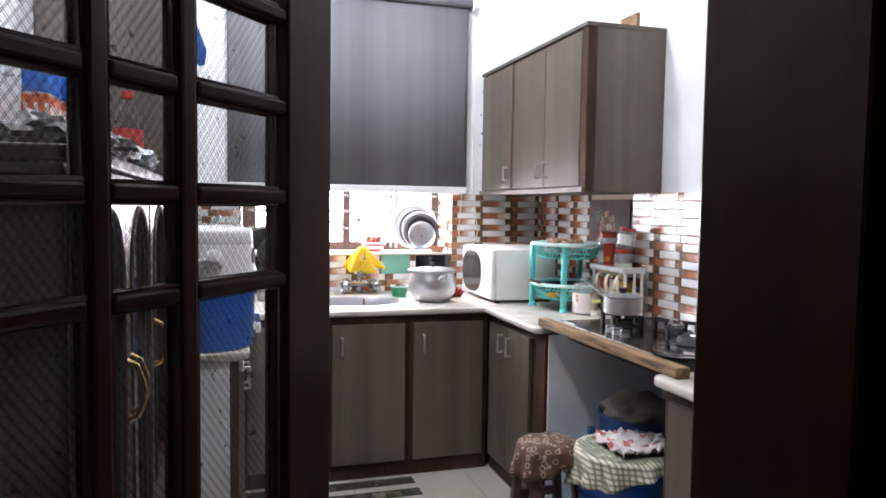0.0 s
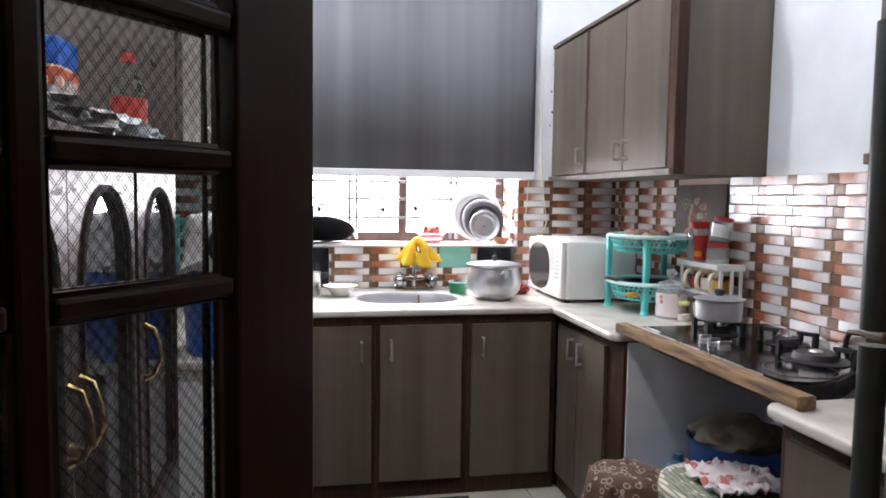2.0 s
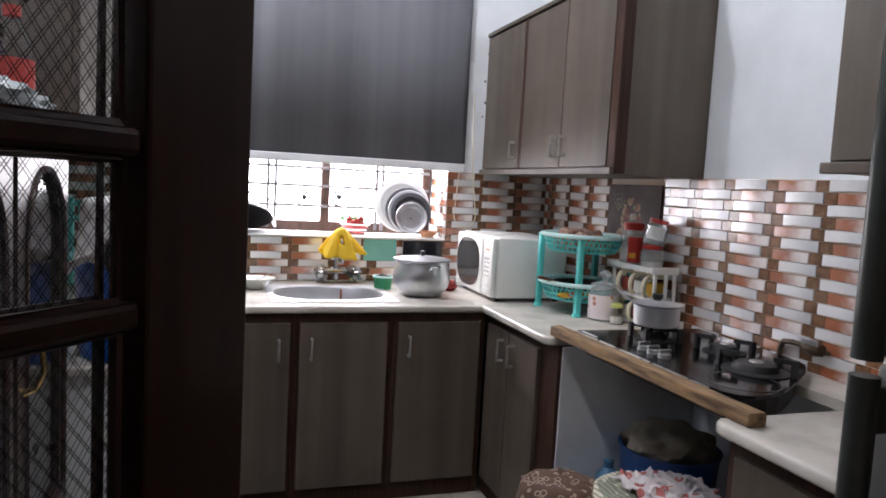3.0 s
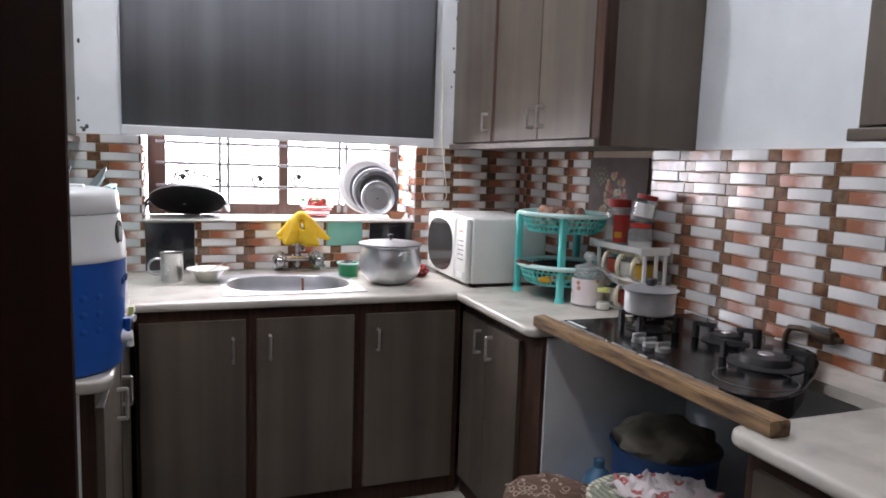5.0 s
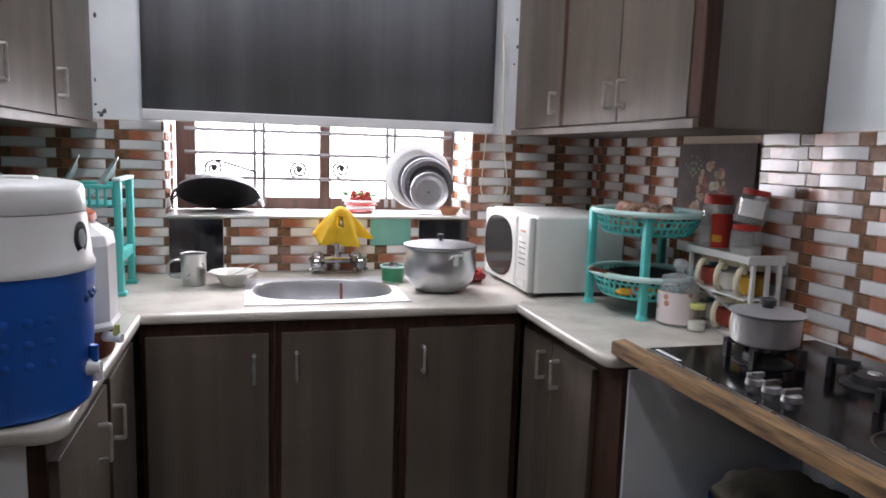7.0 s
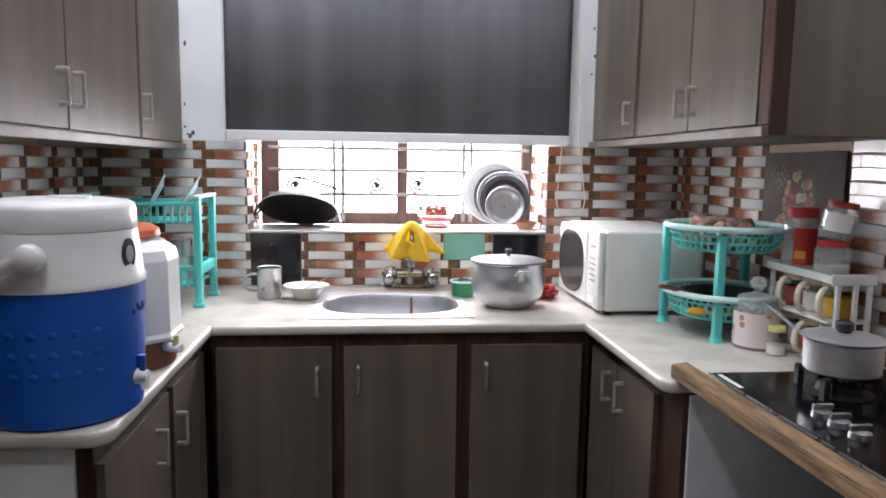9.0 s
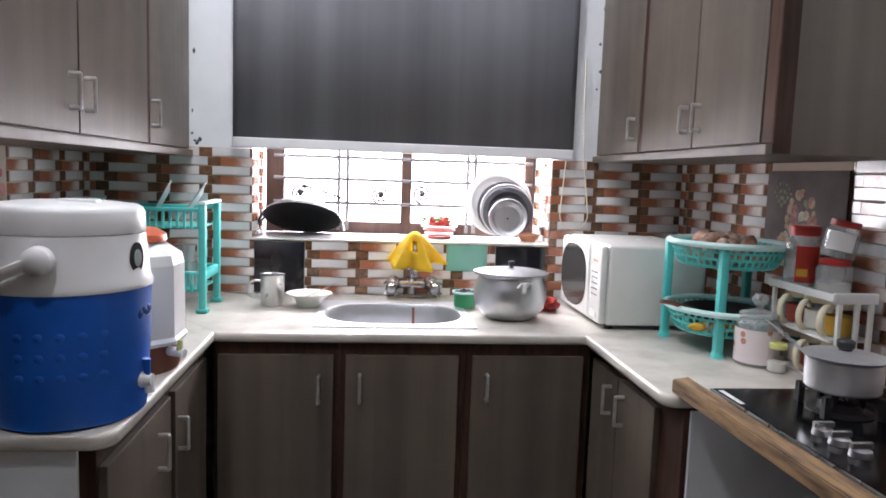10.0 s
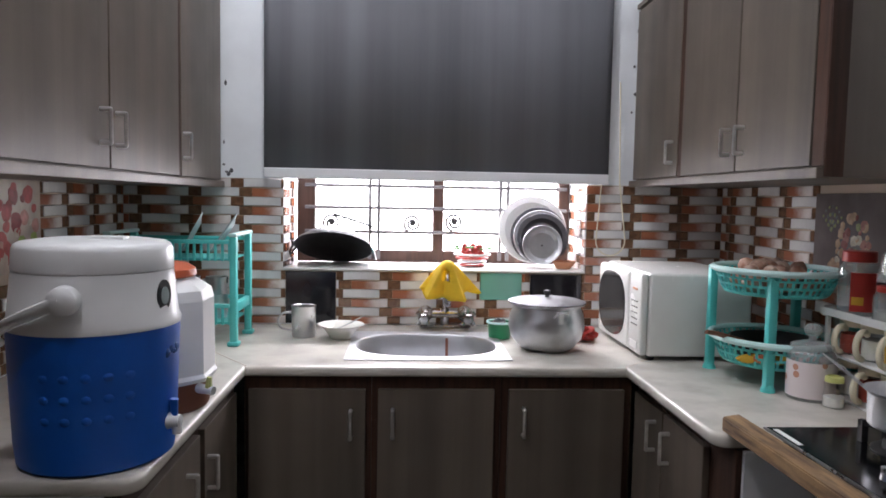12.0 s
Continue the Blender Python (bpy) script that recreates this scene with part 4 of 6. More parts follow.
def basket(cx, cy, z, rx, ry, depth, parent):
    """A moulded oval basket: a solid floor, a tapering wall with rows of slots, a rolled rim."""
    low = 0.80
    bk = part("basket", turned([(0, 0), (low, 0), (low, 0.004), (0, 0.004)], Matrix.Translation((cx, cy, z - depth)) @ Matrix.Diagonal((rx, ry, 1, 1)), 48), M_TURQ, parent)
    n = 144
    levels = (0.0, 0.12, 0.36, 0.45, 0.66, 0.74, 0.90, 1.0)
    bm = bmesh.new()
    grid = []
    for f in levels:
        g_ = low + (0.985 - low) * f ** 0.7
        grid.append([bm.verts.new((cx + rx * g_ * math.cos(2 * math.pi * i / n), cy + ry * g_ * math.sin(2 * math.pi * i / n), z - depth + depth * f)) for i in range(n)])
    for r, (a, b) in enumerate(zip(grid, grid[1:])):
        for i in range(n):
            if r in (1, 3, 5) and (i + r) % 3 != 0:
                continue
            bm.faces.new((a[i], a[(i + 1) % n], b[(i + 1) % n], b[i]))
    wall = part("slotted_wall", bm, M_TURQ, bk)
    wall.modifiers.new("thickness", "SOLIDIFY").thickness = 0.0035
    n = 48
    pts = [(cx + rx * math.cos(2 * math.pi * i / n), cy + ry * math.sin(2 * math.pi * i / n), z) for i in range(n)]
    part("rim", tube(pts, 0.0095, 8, closed=True), M_TURQ_PALE, bk, smooth=True)
    return bk


basket(CX, CY, 1.209, 0.175, 0.185, 0.072, br)
basket(CX, CY, 1.003, 0.175, 0.185, 0.075, br)
for x, y in ((1.600, 2.872), (1.556, 3.155), (1.84, 2.86), (1.84, 3.16)):
    p = part("post", box(x - 0.013, x + 0.013, y - 0.013, y + 0.013, 0.8705, 1.209, 0.005), M_TURQ, br, smooth=True)
    part("foot", turned([(0, 0), (0.021, 0), (0.019, 0.01), (0.013, 0.022), (0, 0.022)], (x, y, 0.8703), 14), M_TURQ, p, smooth=True)
for k in range(26):
    layer = k // 14
    a, r = k * 2.4, (0.128 if layer == 0 else 0.105) * math.sqrt((k % 14 + 0.5) / 14)
    s = 0.022 + 0.007 * ((k * 7) % 5) / 4
    pale = k % 4 == 0
    on = part("onion", turned([(0, -s * 0.9), (s * 0.55, -s * 0.78), (s * 0.92, -s * 0.35), (s, 0.05 * s), (s * 0.85, s * 0.5), (s * 0.45, s * 0.85), (s * 0.15, s * 1.02), (0, s * 1.12)], pose(CX + r * math.cos(a), CY + r * math.sin(a), 1.1415 + s + 0.041 * layer, 25 * (k % 3), 30 * (k % 4), 0), 16), M_PALEONION if pale else M_ONION, None, smooth=True)
    tagged(on, "pale-skinned onion in the top basket" if pale else "dry brown-skinned onion in the top basket", "onion", "onions in the basket")
pan = thing("flat_pan", (CX, CY, 0.945), "dark flat pan in the lower basket", "pan")
part("dish", turned([(0, 0), (0.11, 0), (0.13, 0.055), (0.134, 0.055), (0.113, -0.003), (0, -0.003)], (CX + 0.01, CY, 0.944), 32), M_IRON, pan, smooth=True)
part("handle", tube([(CX - 0.11, CY - 0.03, 0.995), (CX - 0.2, CY - 0.06, 1.022), (CX - 0.24, CY - 0.075, 1.03)], 0.009, 8, flat=0.6), M_RUST, pan, smooth=True)
for k in range(3):
    t_ = part("vegetable", blob((CX - 0.12 + 0.04 * k, CY - 0.10 - 0.012 * k, 0.958), (0.04, 0.016, 0.014), rough=0.3, seed=k), M_ORANGE if k % 2 else M_YELLOWP, None, smooth=True)
    tagged(t_, "orange vegetable lying in the lower basket", "vegetable")

# ---- glass jar, feeding bottle ----
jar = thing("storage_jar", (1.70, 2.80, 0.87), "glass jar with a floral sleeve and knob lid", "jar")
JX, JY = 1.688, 2.812
part("vessel", turned([(0, 0), (0.058, 0), (0.062, 0.006), (0.062, 0.118), (0.055, 0.134), (0.05, 0.138)], (JX, JY, 0.8705), 32), M_JARGLASS, jar, smooth=True)
part("sleeve", turned([(0.0624, 0.010), (0.0630, 0.010), (0.0630, 0.108), (0.0624, 0.108)], (JX, JY, 0.8705), 32), M_PINKJAR, jar, "pink floral printed sleeve", smooth=True)
lid = part("lid", turned([(0.05, 0.138), (0.056, 0.141), (0.054, 0.15), (0.03, 0.158), (0.012, 0.162)], (JX, JY, 0.8705), 28), M_JARGLASS, jar, smooth=True)
part("knob", turned([(0.012, 0.162), (0.010, 0.17), (0.022, 0.182), (0.024, 0.194), (0.014, 0.206), (0, 0.208)], (JX, JY, 0.8705), 20), M_JARGLASS, lid, smooth=True)
fb = thing("small_bottle", (1.702, 2.728, 0.87), "small bottle with milk and a lime yellow collar", "bottle")
part("bottle", turned([(0, 0), (0.026, 0), (0.028, 0.004), (0.026, 0.03), (0.023, 0.045), (0.025, 0.07)], (1.702, 2.728, 0.8705), 22), M_GLASS, fb, smooth=True)
part("milk", turned([(0, 0.002), (0.0255, 0.003), (0.0255, 0.028), (0, 0.028)], (1.702, 2.728, 0.8705), 22), M_MILK, fb, smooth=True)
part("collar", turned([(0.020, 0.066), (0.0235, 0.067), (0.023, 0.08), (0.018, 0.083), (0.018, 0.067)], (1.702, 2.728, 0.8705), 22), M_LIME, fb, smooth=True)
part("cap", turned([(0.022, 0.088), (0.022, 0.11), (0.012, 0.124), (0, 0.126)], (1.702, 2.728, 0.8705), 22), M_GLASS, fb, smooth=True)

# ---- white spice caddy with handled jars ----
cd = thing("spice_caddy", (1.85, 2.72, 0.87), "white plastic two-shelf caddy against the tiles", "caddy")
CY0, CY1, CXA, CXB = 2.585, 2.89, 1.757, 1.880
for y in (CY0, CY1 - 0.012):
    fr = part("end_frame", box(CXA, CXB, y, y + 0.012, 1.090, 1.119, 0.003), M_WHITEP, cd)
    for x in (CXA + 0.012, (CXA + CXB) / 2, CXB - 0.022):
        box_bm = box(x, x + 0.012, y, y + 0.012, 0.8705, 1.0905, 0.002)
        part("slat", box_bm, M_WHITEP, fr)
part("top_shelf", box(CXA, CXB, CY0 + 0.0125, CY1 - 0.0125, 1.096, 1.104, 0.002), M_WHITEP, cd)
part("middle_shelf", box(CXA, CXB, CY0 + 0.0125, CY1 - 0.0125, 0.985, 0.993, 0.002), M_WHITEP, cd)
part("bottom_shelf", box(CXA, CXB, CY0 + 0.0125, CY1 - 0.0125, 0.871, 0.879, 0.002), M_WHITEP, cd)
part("front_lip", box(CXA - 0.004, CXA - 0.0005, CY0, CY1, 1.095, 1.116, 0.001), M_WHITEP, cd)
fills = (M_YELLOWP, M_MILK, M_CHILI, M_YELLOWP, M_CHILI, M_MILK)
for k in range(6):
    y, z = 2.645 + 0.09 * (k % 3), 0.9935 if k < 3 else 0.8795
    j = thing("spice_jar", (1.818, y, z), "clear handled spice jar on the white caddy", "jar", "spice jars")
    part("cup", turned([(0, 0), (0.037, 0), (0.039, 0.004), (0.039, 0.07), (0.035, 0.078)], (1.818, y, z + 0.0005), 22), M_GLASS, j, smooth=True)
    part("filling", turned([(0, 0.004), (0.036, 0.004), (0.036, 0.055), (0, 0.058)], (1.818, y, z + 0.0005), 22), fills[k], j, smooth=True)
    part("lid", turned([(0.036, 0.076), (0.04, 0.078), (0.04, 0.094), (0, 0.096)], (1.818, y, z + 0.0005), 22), M_CREAM, j, "cream plastic lid", smooth=True)
    part("handle", tube([(1.783, y - 0.01, z + 0.07)] + arc((1.765, y - 0.018, z + 0.044), 0.036, 75, 270, (0.85, 0.5, 0), (0, 0, 1), 10), 0.0085, 8), M_CREAM, j, smooth=True)


def wrap(m, r, z0, z1, a0, a1, n=14):
    """A paper label bent round part of a jar."""
    bm = bmesh.new()
    rows = []
    for i in range(n + 1):
        a = radians(a0 + (a1 - a0) * i / n)
        rows.append([bm.verts.new(m @ Vector((q * math.cos(a), q * math.sin(a), z))) for q, z in ((r, z0), (r, z1), (r + 0.0008, z1), (r + 0.0008, z0))])
    for p, q in zip(rows, rows[1:]):
        for k in range(4):
            bm.faces.new((p[k], q[k], q[(k + 1) % 4], p[(k + 1) % 4]))
    bm.faces.new(rows[0])
    bm.faces.new(rows[-1])
    return bm


def sweet_jar(x, y, z, r, h, tilt, label, fill):
    m = pose(x, y, z + 0.0008, *tilt)
    j = thing("pet_jar", (x, y, z), label, "jar", "red-lidded jars")
    part("jar_body", turned([(0, 0), (r * 0.95, 0), (r, 0.006), (r, h * 0.72), (r * 0.8, h * 0.82), (r * 0.78, h * 0.86)], m, 26), M_JARGLASS, j, smooth=True)
    if fill:
        part("filling", turned([(0, 0.004), (r * 0.93, 0.004), (r * 0.93, h * 0.3), (0, h * 0.32)], m, 22), fill, j, smooth=True)
    part("lid", turned([(r * 0.8, h * 0.85), (r * 0.86, h * 0.85), (r * 0.86, h), (r * 0.8, h * 1.02), (0, h * 1.02)], m, 26), M_RED, j, "red screw lid", smooth=True)
    return j, m


j, m = sweet_jar(1.815, 2.822, 1.104, 0.050, 0.172, (0, 0, 0), "tall clear jar with red lid and red label", None)
part("label_sheet", wrap(m, 0.0504, 0.012, 0.118, 215, 290), M_RED, j, "red paper label")
part("label_mark", wrap(m, 0.0514, 0.03, 0.052, 220, 252), M_YELLOWP, j, "yellow picture on the label")
sweet_jar(1.822, 2.69, 1.104, 0.046, 0.092, (0, 0, 0), "short clear jar with a red lid", M_MILK)
j, m = sweet_jar(1.824, 2.69, 1.202, 0.044, 0.10, (4, 9, 0), "clear jar stacked on another jar", None)
part("label_sheet", wrap(m, 0.0444, 0.02, 0.07, 190, 280), M_WHITEP, j, "pale paper label")

# ---- gas hob over the gap ----
strip = part("wood_strip", bmesh.new(), M_PLANK, None)
bm = bmesh.new()
ends = ((1.309, 1.360, 2.538), (1.318, 1.370, 1.545))
for (xa, xb, y), cut in zip(ends, (0.02, 0.0)):
    for x in (xa, xb):
        for z in (0.8705, 0.9045):
            bm.verts.new((x, y + (cut if x == xb else 0), z))
v = list(bm.verts)
for q in ((0, 1, 3, 2), (4, 6, 7, 5), (0, 4, 5, 1), (2, 3, 7, 6), (0, 2, 6, 4), (1, 5, 7, 3)):
    bm.faces.new([v[i] for i in q])
bmesh.ops.bevel(bm, geom=list(bm.edges), offset=0.003, segments=2, affect="EDGES")
bmesh.ops.recalc_face_normals(bm, faces=bm.faces)
bm.to_mesh(strip.data)
bm.free()
tagged(strip, "raw wooden strip bridging the two worktops", "wood strip")

hob = thing("gas_hob", (1.64, 2.1, 0.87), "black glass three-burner gas hob over an open gap", "hob")
HT = 0.904
HOB = [(1.376, 2.465), (1.378, 1.755), (1.386, 1.715), (1.408, 1.683), (1.445, 1.666), (1.495, 1.668), (1.56, 1.692), (1.68, 1.768), (1.80, 1.858), (1.872, 1.93), (1.892, 1.98), (1.895, 2.465)]
part("glass_top", prism(HOB, HT - 0.008, HT, bev=0.003), M_HOB, hob)
part("tray", prism([(1.64 + (x - 1.64) * 0.90, 2.08 + (y - 2.08) * 0.93) for x, y in HOB], 0.822, HT - 0.0085, bev=0.012), M_BLACKP, hob)
part("edge_trim", tube([(1.374, 2.467, HT - 0.003), (1.377, 1.76, HT - 0.003)], 0.0035, 6), M_STEEL, hob)
part("sticker", prism([(1.381, 2.445), (1.393, 2.445), (1.393, 2.345), (1.381, 2.345)], HT + 0.0003, HT + 0.0012), M_WHITEP, hob, "white sticker")
part("back_support", box(1.76, XR - 0.002, 1.634, 2.505, 0.84, 0.87), M_MARBLE, hob)
BURN = ((1.585, 2.300, 0.045, 4), (1.712, 2.105, 0.045, 2), (1.64, 1.885, 0.062, 2))
for x, y, r, arms in BURN:
    b = part("burner", turned([(0, 0), (r * 1.5, 0), (r * 1.5, 0.003), (r * 1.05, 0.006), (r, 0.018), (r * 0.95, 0.024), (r * 0.3, 0.027), (0, 0.027)], (x, y, HT + 0.0004), 28), M_IRON, hob, smooth=True)
    part("burner_centre", turned([(r * 0.34, 0.0265), (r * 0.3, 0.0295), (0, 0.0305)], (x, y, HT + 0.0004), 16), M_STEEL, b, smooth=True)
    for k in range(4 if arms == 4 else 2):
        a = radians(36 + 90 * k) if arms == 4 else radians(-54 + 180 * k)
        ca, sa = math.cos(a), math.sin(a)
        o_, in_ = r + 0.040, r - 0.004
        bm = bmesh.new()
        for p, q, half in (((o_, 0.001), (o_, 0.047), 0.008), ((o_ + 0.006, 0.042), (in_ - 0.012, 0.042), 0.007), ((in_, 0.042), (in_, 0.018), 0.006)):
            tube([(x + ca * p[0], y + sa * p[0], HT + p[1]), (x + ca * q[0], y + sa * q[0], HT + q[1])], half * 1.3, 4, bm=bm)
        part("pan_support", bm, M_IRON, hob, "black iron arch")
part("spill_ring", turned([(0.094, 0.0), (0.0955, 0.0012), (0.097, 0.0012), (0.098, 0.0)], (1.515, 1.79, HT + 0.0004), 40, close=True), M_BLACKP, hob, smooth=True)
for y in (2.163, 2.112, 2.055):
    k = part("knob", turned([(0, 0), (0.021, 0), (0.019, 0.012), (0.012, 0.016), (0, 0.016)], (1.452, y, HT + 0.0004), 20), M_STEEL, hob, "grey metal control knob", smooth=True)
    part("grip", box(1.431, 1.473, y - 0.005, y + 0.005, HT + 0.015, HT + 0.027, 0.002), M_STEEL, k)
# gas valve and its pipe on the tiles
gv = thing("gas_valve", (1.90, 1.98, 0.93), "worn brass gas valve and hose on the tiled wall", "valve")
part("pipe", tube([(1.90, 2.01, 0.955), (1.90, 1.88, 0.95)], 0.008, 10), M_PIPE, gv, smooth=True)
part("valve_body", turned([(0, -0.03), (0.018, -0.03), (0.024, 0), (0.018, 0.03), (0, 0.03)], pose(1.897, 1.93, 0.953, 90), 14), M_PIPE, gv, smooth=True)
part("valve_handle", box(1.872, 1.882, 1.90, 1.96, 0.965, 0.985, 0.003), M_STEEL, gv)
part("hose", tube([(1.90, 2.01, 0.955), (1.897, 2.05, 0.95), (1.905, 2.07, 0.925), (1.908, 2.08, 0.871)], 0.009, 8), M_PIPE, gv, smooth=True)

SX, SY, PZ = 1.587, 2.302, HT + 0.0495
sp = thing("saucepan", (SX, SY, PZ), "small aluminium saucepan with lid on the hob", "saucepan")
part("vessel", turned([(0, 0), (0.071, 0), (0.076, 0.005), (0.078, 0.068), (0.082, 0.072), (0.075, 0.070), (0.073, 0.01), (0, 0.006)], (SX, SY, PZ), 40), M_PANALU, sp, smooth=True)
lid = part("lid", turned([(0.085, 0.0735), (0.087, 0.076), (0.070, 0.080), (0.03, 0.086), (0, 0.087), (0, 0.083), (0.070, 0.077)], (SX, SY, PZ), 40), M_PANALU, sp, smooth=True)
part("lid_knob", turned([(0.013, 0.085), (0.014, 0.090), (0.018, 0.093), (0.019, 0.106), (0.016, 0.109), (0, 0.109)], (SX, SY, PZ), 18), M_BLACKP, lid, smooth=True)
bm = tube([(SX - 0.062, SY + 0.052, PZ + 0.068), (SX - 0.085, SY + 0.105, PZ + 0.10), (SX - 0.100, SY + 0.145, PZ + 0.122)], 0.0016, 6)
tube([(SX - 0.052, SY + 0.062, PZ + 0.068), (SX - 0.076, SY + 0.112, PZ + 0.10), (SX - 0.100, SY + 0.147, PZ + 0.122)], 0.0016, 6, bm=bm)
part("handle", bm, M_STEEL, sp, smooth=True)

# ---- water coolers ----
wc = thing("water_cooler", (-0.085, 2.43, 0.87), "big blue and white insulated water cooler jug", "water cooler")
C = (-0.064, 2.412, 0.8705)
part("tank", turned([(0, 0), (0.1385, 0), (0.1461, 0.006), (0.1509, 0.05), (0.1590, 0.25), (0.1590, 0.268), (0, 0.268)], C, 56), M_BLUE, wc, "blue lower body", smooth=True)
up = part("upper_body", turned([(0, 0.2685), (0.1609, 0.2685), (0.1619, 0.278), (0.1566, 0.29), (0.1480, 0.378), (0, 0.378)], C, 56), M_COOLER, wc, "white upper body", smooth=True)
lid = part("lid", turned([(0.1476, 0.3795), (0.1484, 0.3825), (0.1460, 0.420), (0.1425, 0.429), (0.1340, 0.434), (0.0955, 0.439), (0.05, 0.441), (0, 0.441), (0, 0.3795)], C, 56), M_COOLER, wc, smooth=True)
part("lid_spout", box(C[0] + 0.0, C[0] + 0.075, C[1] - 0.05, C[1] - 0.015, C[2] + 0.4355, C[2] + 0.446, 0.004), M_COOLER, lid, smooth=True)
for k in range(15):
    a = radians(258 + 14 * (k % 5))
    z = C[2] + 0.19 - 0.04 * (k // 5)
    r = 0.1510 + 0.008 * (z - C[2] - 0.05) / 0.19
    part("dimple", blob((C[0] + (r - 0.0182) * math.cos(a), C[1] + (r - 0.0182) * math.sin(a), z), (0.02, 0.02, 0.018), sub=3), M_BLUE, wc, smooth=True)
a0 = radians(274)
ca, sa = math.cos(a0), math.sin(a0)
piv = Vector((C[0] + 0.152 * ca, C[1] + 0.152 * sa, C[2] + 0.335))
part("handle_pivot", turned([(0, 0), (0.028, 0), (0.026, 0.022), (0.016, 0.03), (0, 0.031)], Matrix.Translation(piv) @ Vector((ca, sa, 0)).to_track_quat("Z", "Y").to_matrix().to_4x4(), 20), M_COOLER, wc, smooth=True)
pts = [Vector((C[0] + (0.17 + 0.012 * f) * math.cos(a0 - 1.5 * f), C[1] + (0.17 + 0.012 * f) * math.sin(a0 - 1.5 * f), C[2] + 0.335 - 0.105 * f)) for f in (0, 0.2, 0.4, 0.6, 0.8, 1.0)]
part("bail_handle", tube(pts, [0.016, 0.014, 0.013, 0.013, 0.013, 0.013], 10, flat=0.7), M_COOLER, wc, smooth=True)
ab = radians(345)
for r_, mat, rad in ((0.1545, M_IRON, 0.036), (0.1565, M_PLATE, 0.020)):
    m = pose(C[0] + r_ * math.cos(ab), C[1] + r_ * math.sin(ab), C[2] + 0.33, 90, 0, 345 + 90 - 360)
    part("badge", turned([(0, 0.0), (rad * 0.7, 0.0), (rad * 0.7, -0.003), (0, -0.003)], m @ Matrix.Diagonal((0.85, 1.25, 1, 1)), 24), mat, up, "oval picture badge", smooth=True)
for k in range(4):
    a = radians(346 + 4.5 * k)
    part("script_mark", blob((C[0] + 0.157 * math.cos(a), C[1] + 0.157 * math.sin(a), C[2] + 0.215 + 0.004 * (k % 2)), (0.006, 0.006, 0.010 - 0.002 * (k % 3)), rough=0.5, seed=k), M_DKBLUE, wc, smooth=True)
at = radians(352)
d = Vector((math.cos(at), math.sin(at), 0))
o = Vector((C[0], C[1], C[2] + 0.072))
tp = part("tap", tube([o + d * 0.146, o + d * 0.160, o + d * 0.174], [0.019, 0.015, 0.013], 14), M_COOLER, wc, "white tap with a blue lever", smooth=True)
part("nozzle", tube([o + d * 0.166, o + d * 0.168 + Vector((0, 0, -0.026))], 0.010, 12), M_COOLER, tp, smooth=True)
part("lever", tube([o + d * 0.162 + Vector((0, 0, 0.012)), o + d * 0.161 + Vector((0, 0, 0.045))], [0.010, 0.013], 10, flat=0.6), M_BLUETAP, tp, smooth=True)

w2 = thing("water_dispenser", (-0.055, 2.745, 0.87), "white eight-sided water cooler with a brown base", "water cooler")
C2 = pose(-0.055, 2.745, 0.8705, 0, 0, 22.5)
part("base", turned([(0, 0), (0.118, 0), (0.122, 0.01), (0.122, 0.07), (0, 0.07)], C2, 24), M_RUST, w2, "brown plastic base", smooth=True)
part("tank", turned([(0, 0.0705), (0.138, 0.0705), (0.142, 0.08), (0.136, 0.09), (0.134, 0.27), (0.128, 0.295), (0.085, 0.325), (0, 0.325)], C2, 8), M_COOLER, w2)
part("lid", turned([(0.088, 0.3255), (0.092, 0.33), (0.09, 0.345), (0.07, 0.358), (0, 0.362)], C2, 28), M_ORANGE, w2, "orange screw lid", smooth=True)
tp = part("tap", tube([(0.050, 2.70, 0.925), (0.082, 2.686, 0.923), (0.097, 2.68, 0.922)], [0.013, 0.011, 0.011], 12), M_COOLER, w2, smooth=True)
part("lever", tube([(0.084, 2.684, 0.93), (0.087, 2.682, 0.956)], [0.009, 0.006], 8), M_LIME, tp, "lime green tap lever", smooth=True)

# ---- turquoise dish rack ----
dr = thing("dish_rack", (-0.2, 3.56, 0.87), "turquoise two-tier plastic dish rack in the corner", "dish rack")
for x in (-0.035, -0.46):
    for y in (3.445, 3.675):
        p = part("leg", box(x - 0.012, x + 0.012, y - 0.016, y + 0.016, 0.8705, 1.255, 0.005), M_TURQ, dr, smooth=True)
        part("foot", box(x - 0.02, x + 0.02, y - 0.022, y + 0.022, 0.8703, 0.886, 0.005), M_TURQ, p, smooth=True)
    part("top_bar", box(x - 0.014, x + 0.014, 3.425, 3.695, 1.2555, 1.268, 0.004), M_TURQ_PALE, dr, smooth=True)
    part("cross_bar", box(x - 0.010, x + 0.010, 3.4615, 3.6585, 0.985, 1.02, 0.004), M_TURQ, dr, smooth=True)
for zt in (1.17, 0.945):
    tray = part("tray", box(-0.447, -0.048, 3.45, 3.67, zt, zt + 0.008, 0.002), M_TURQ, dr)
    for k in range(17):
        x = -0.44 + 0.0242 * k
        part("slat", box(x, x + 0.009, 3.436, 3.446, zt, zt + 0.062, 0.002), M_TURQ, tray)
    part("tray_rim", box(-0.447, -0.048, 3.430, 3.449, zt + 0.06, zt + 0.074, 0.003), M_TURQ, tray, smooth=True)
    part("tray_rim", box(-0.447, -0.048, 3.671, 3.69, zt + 0.06, zt + 0.074, 0.003), M_TURQ, tray, smooth=True)
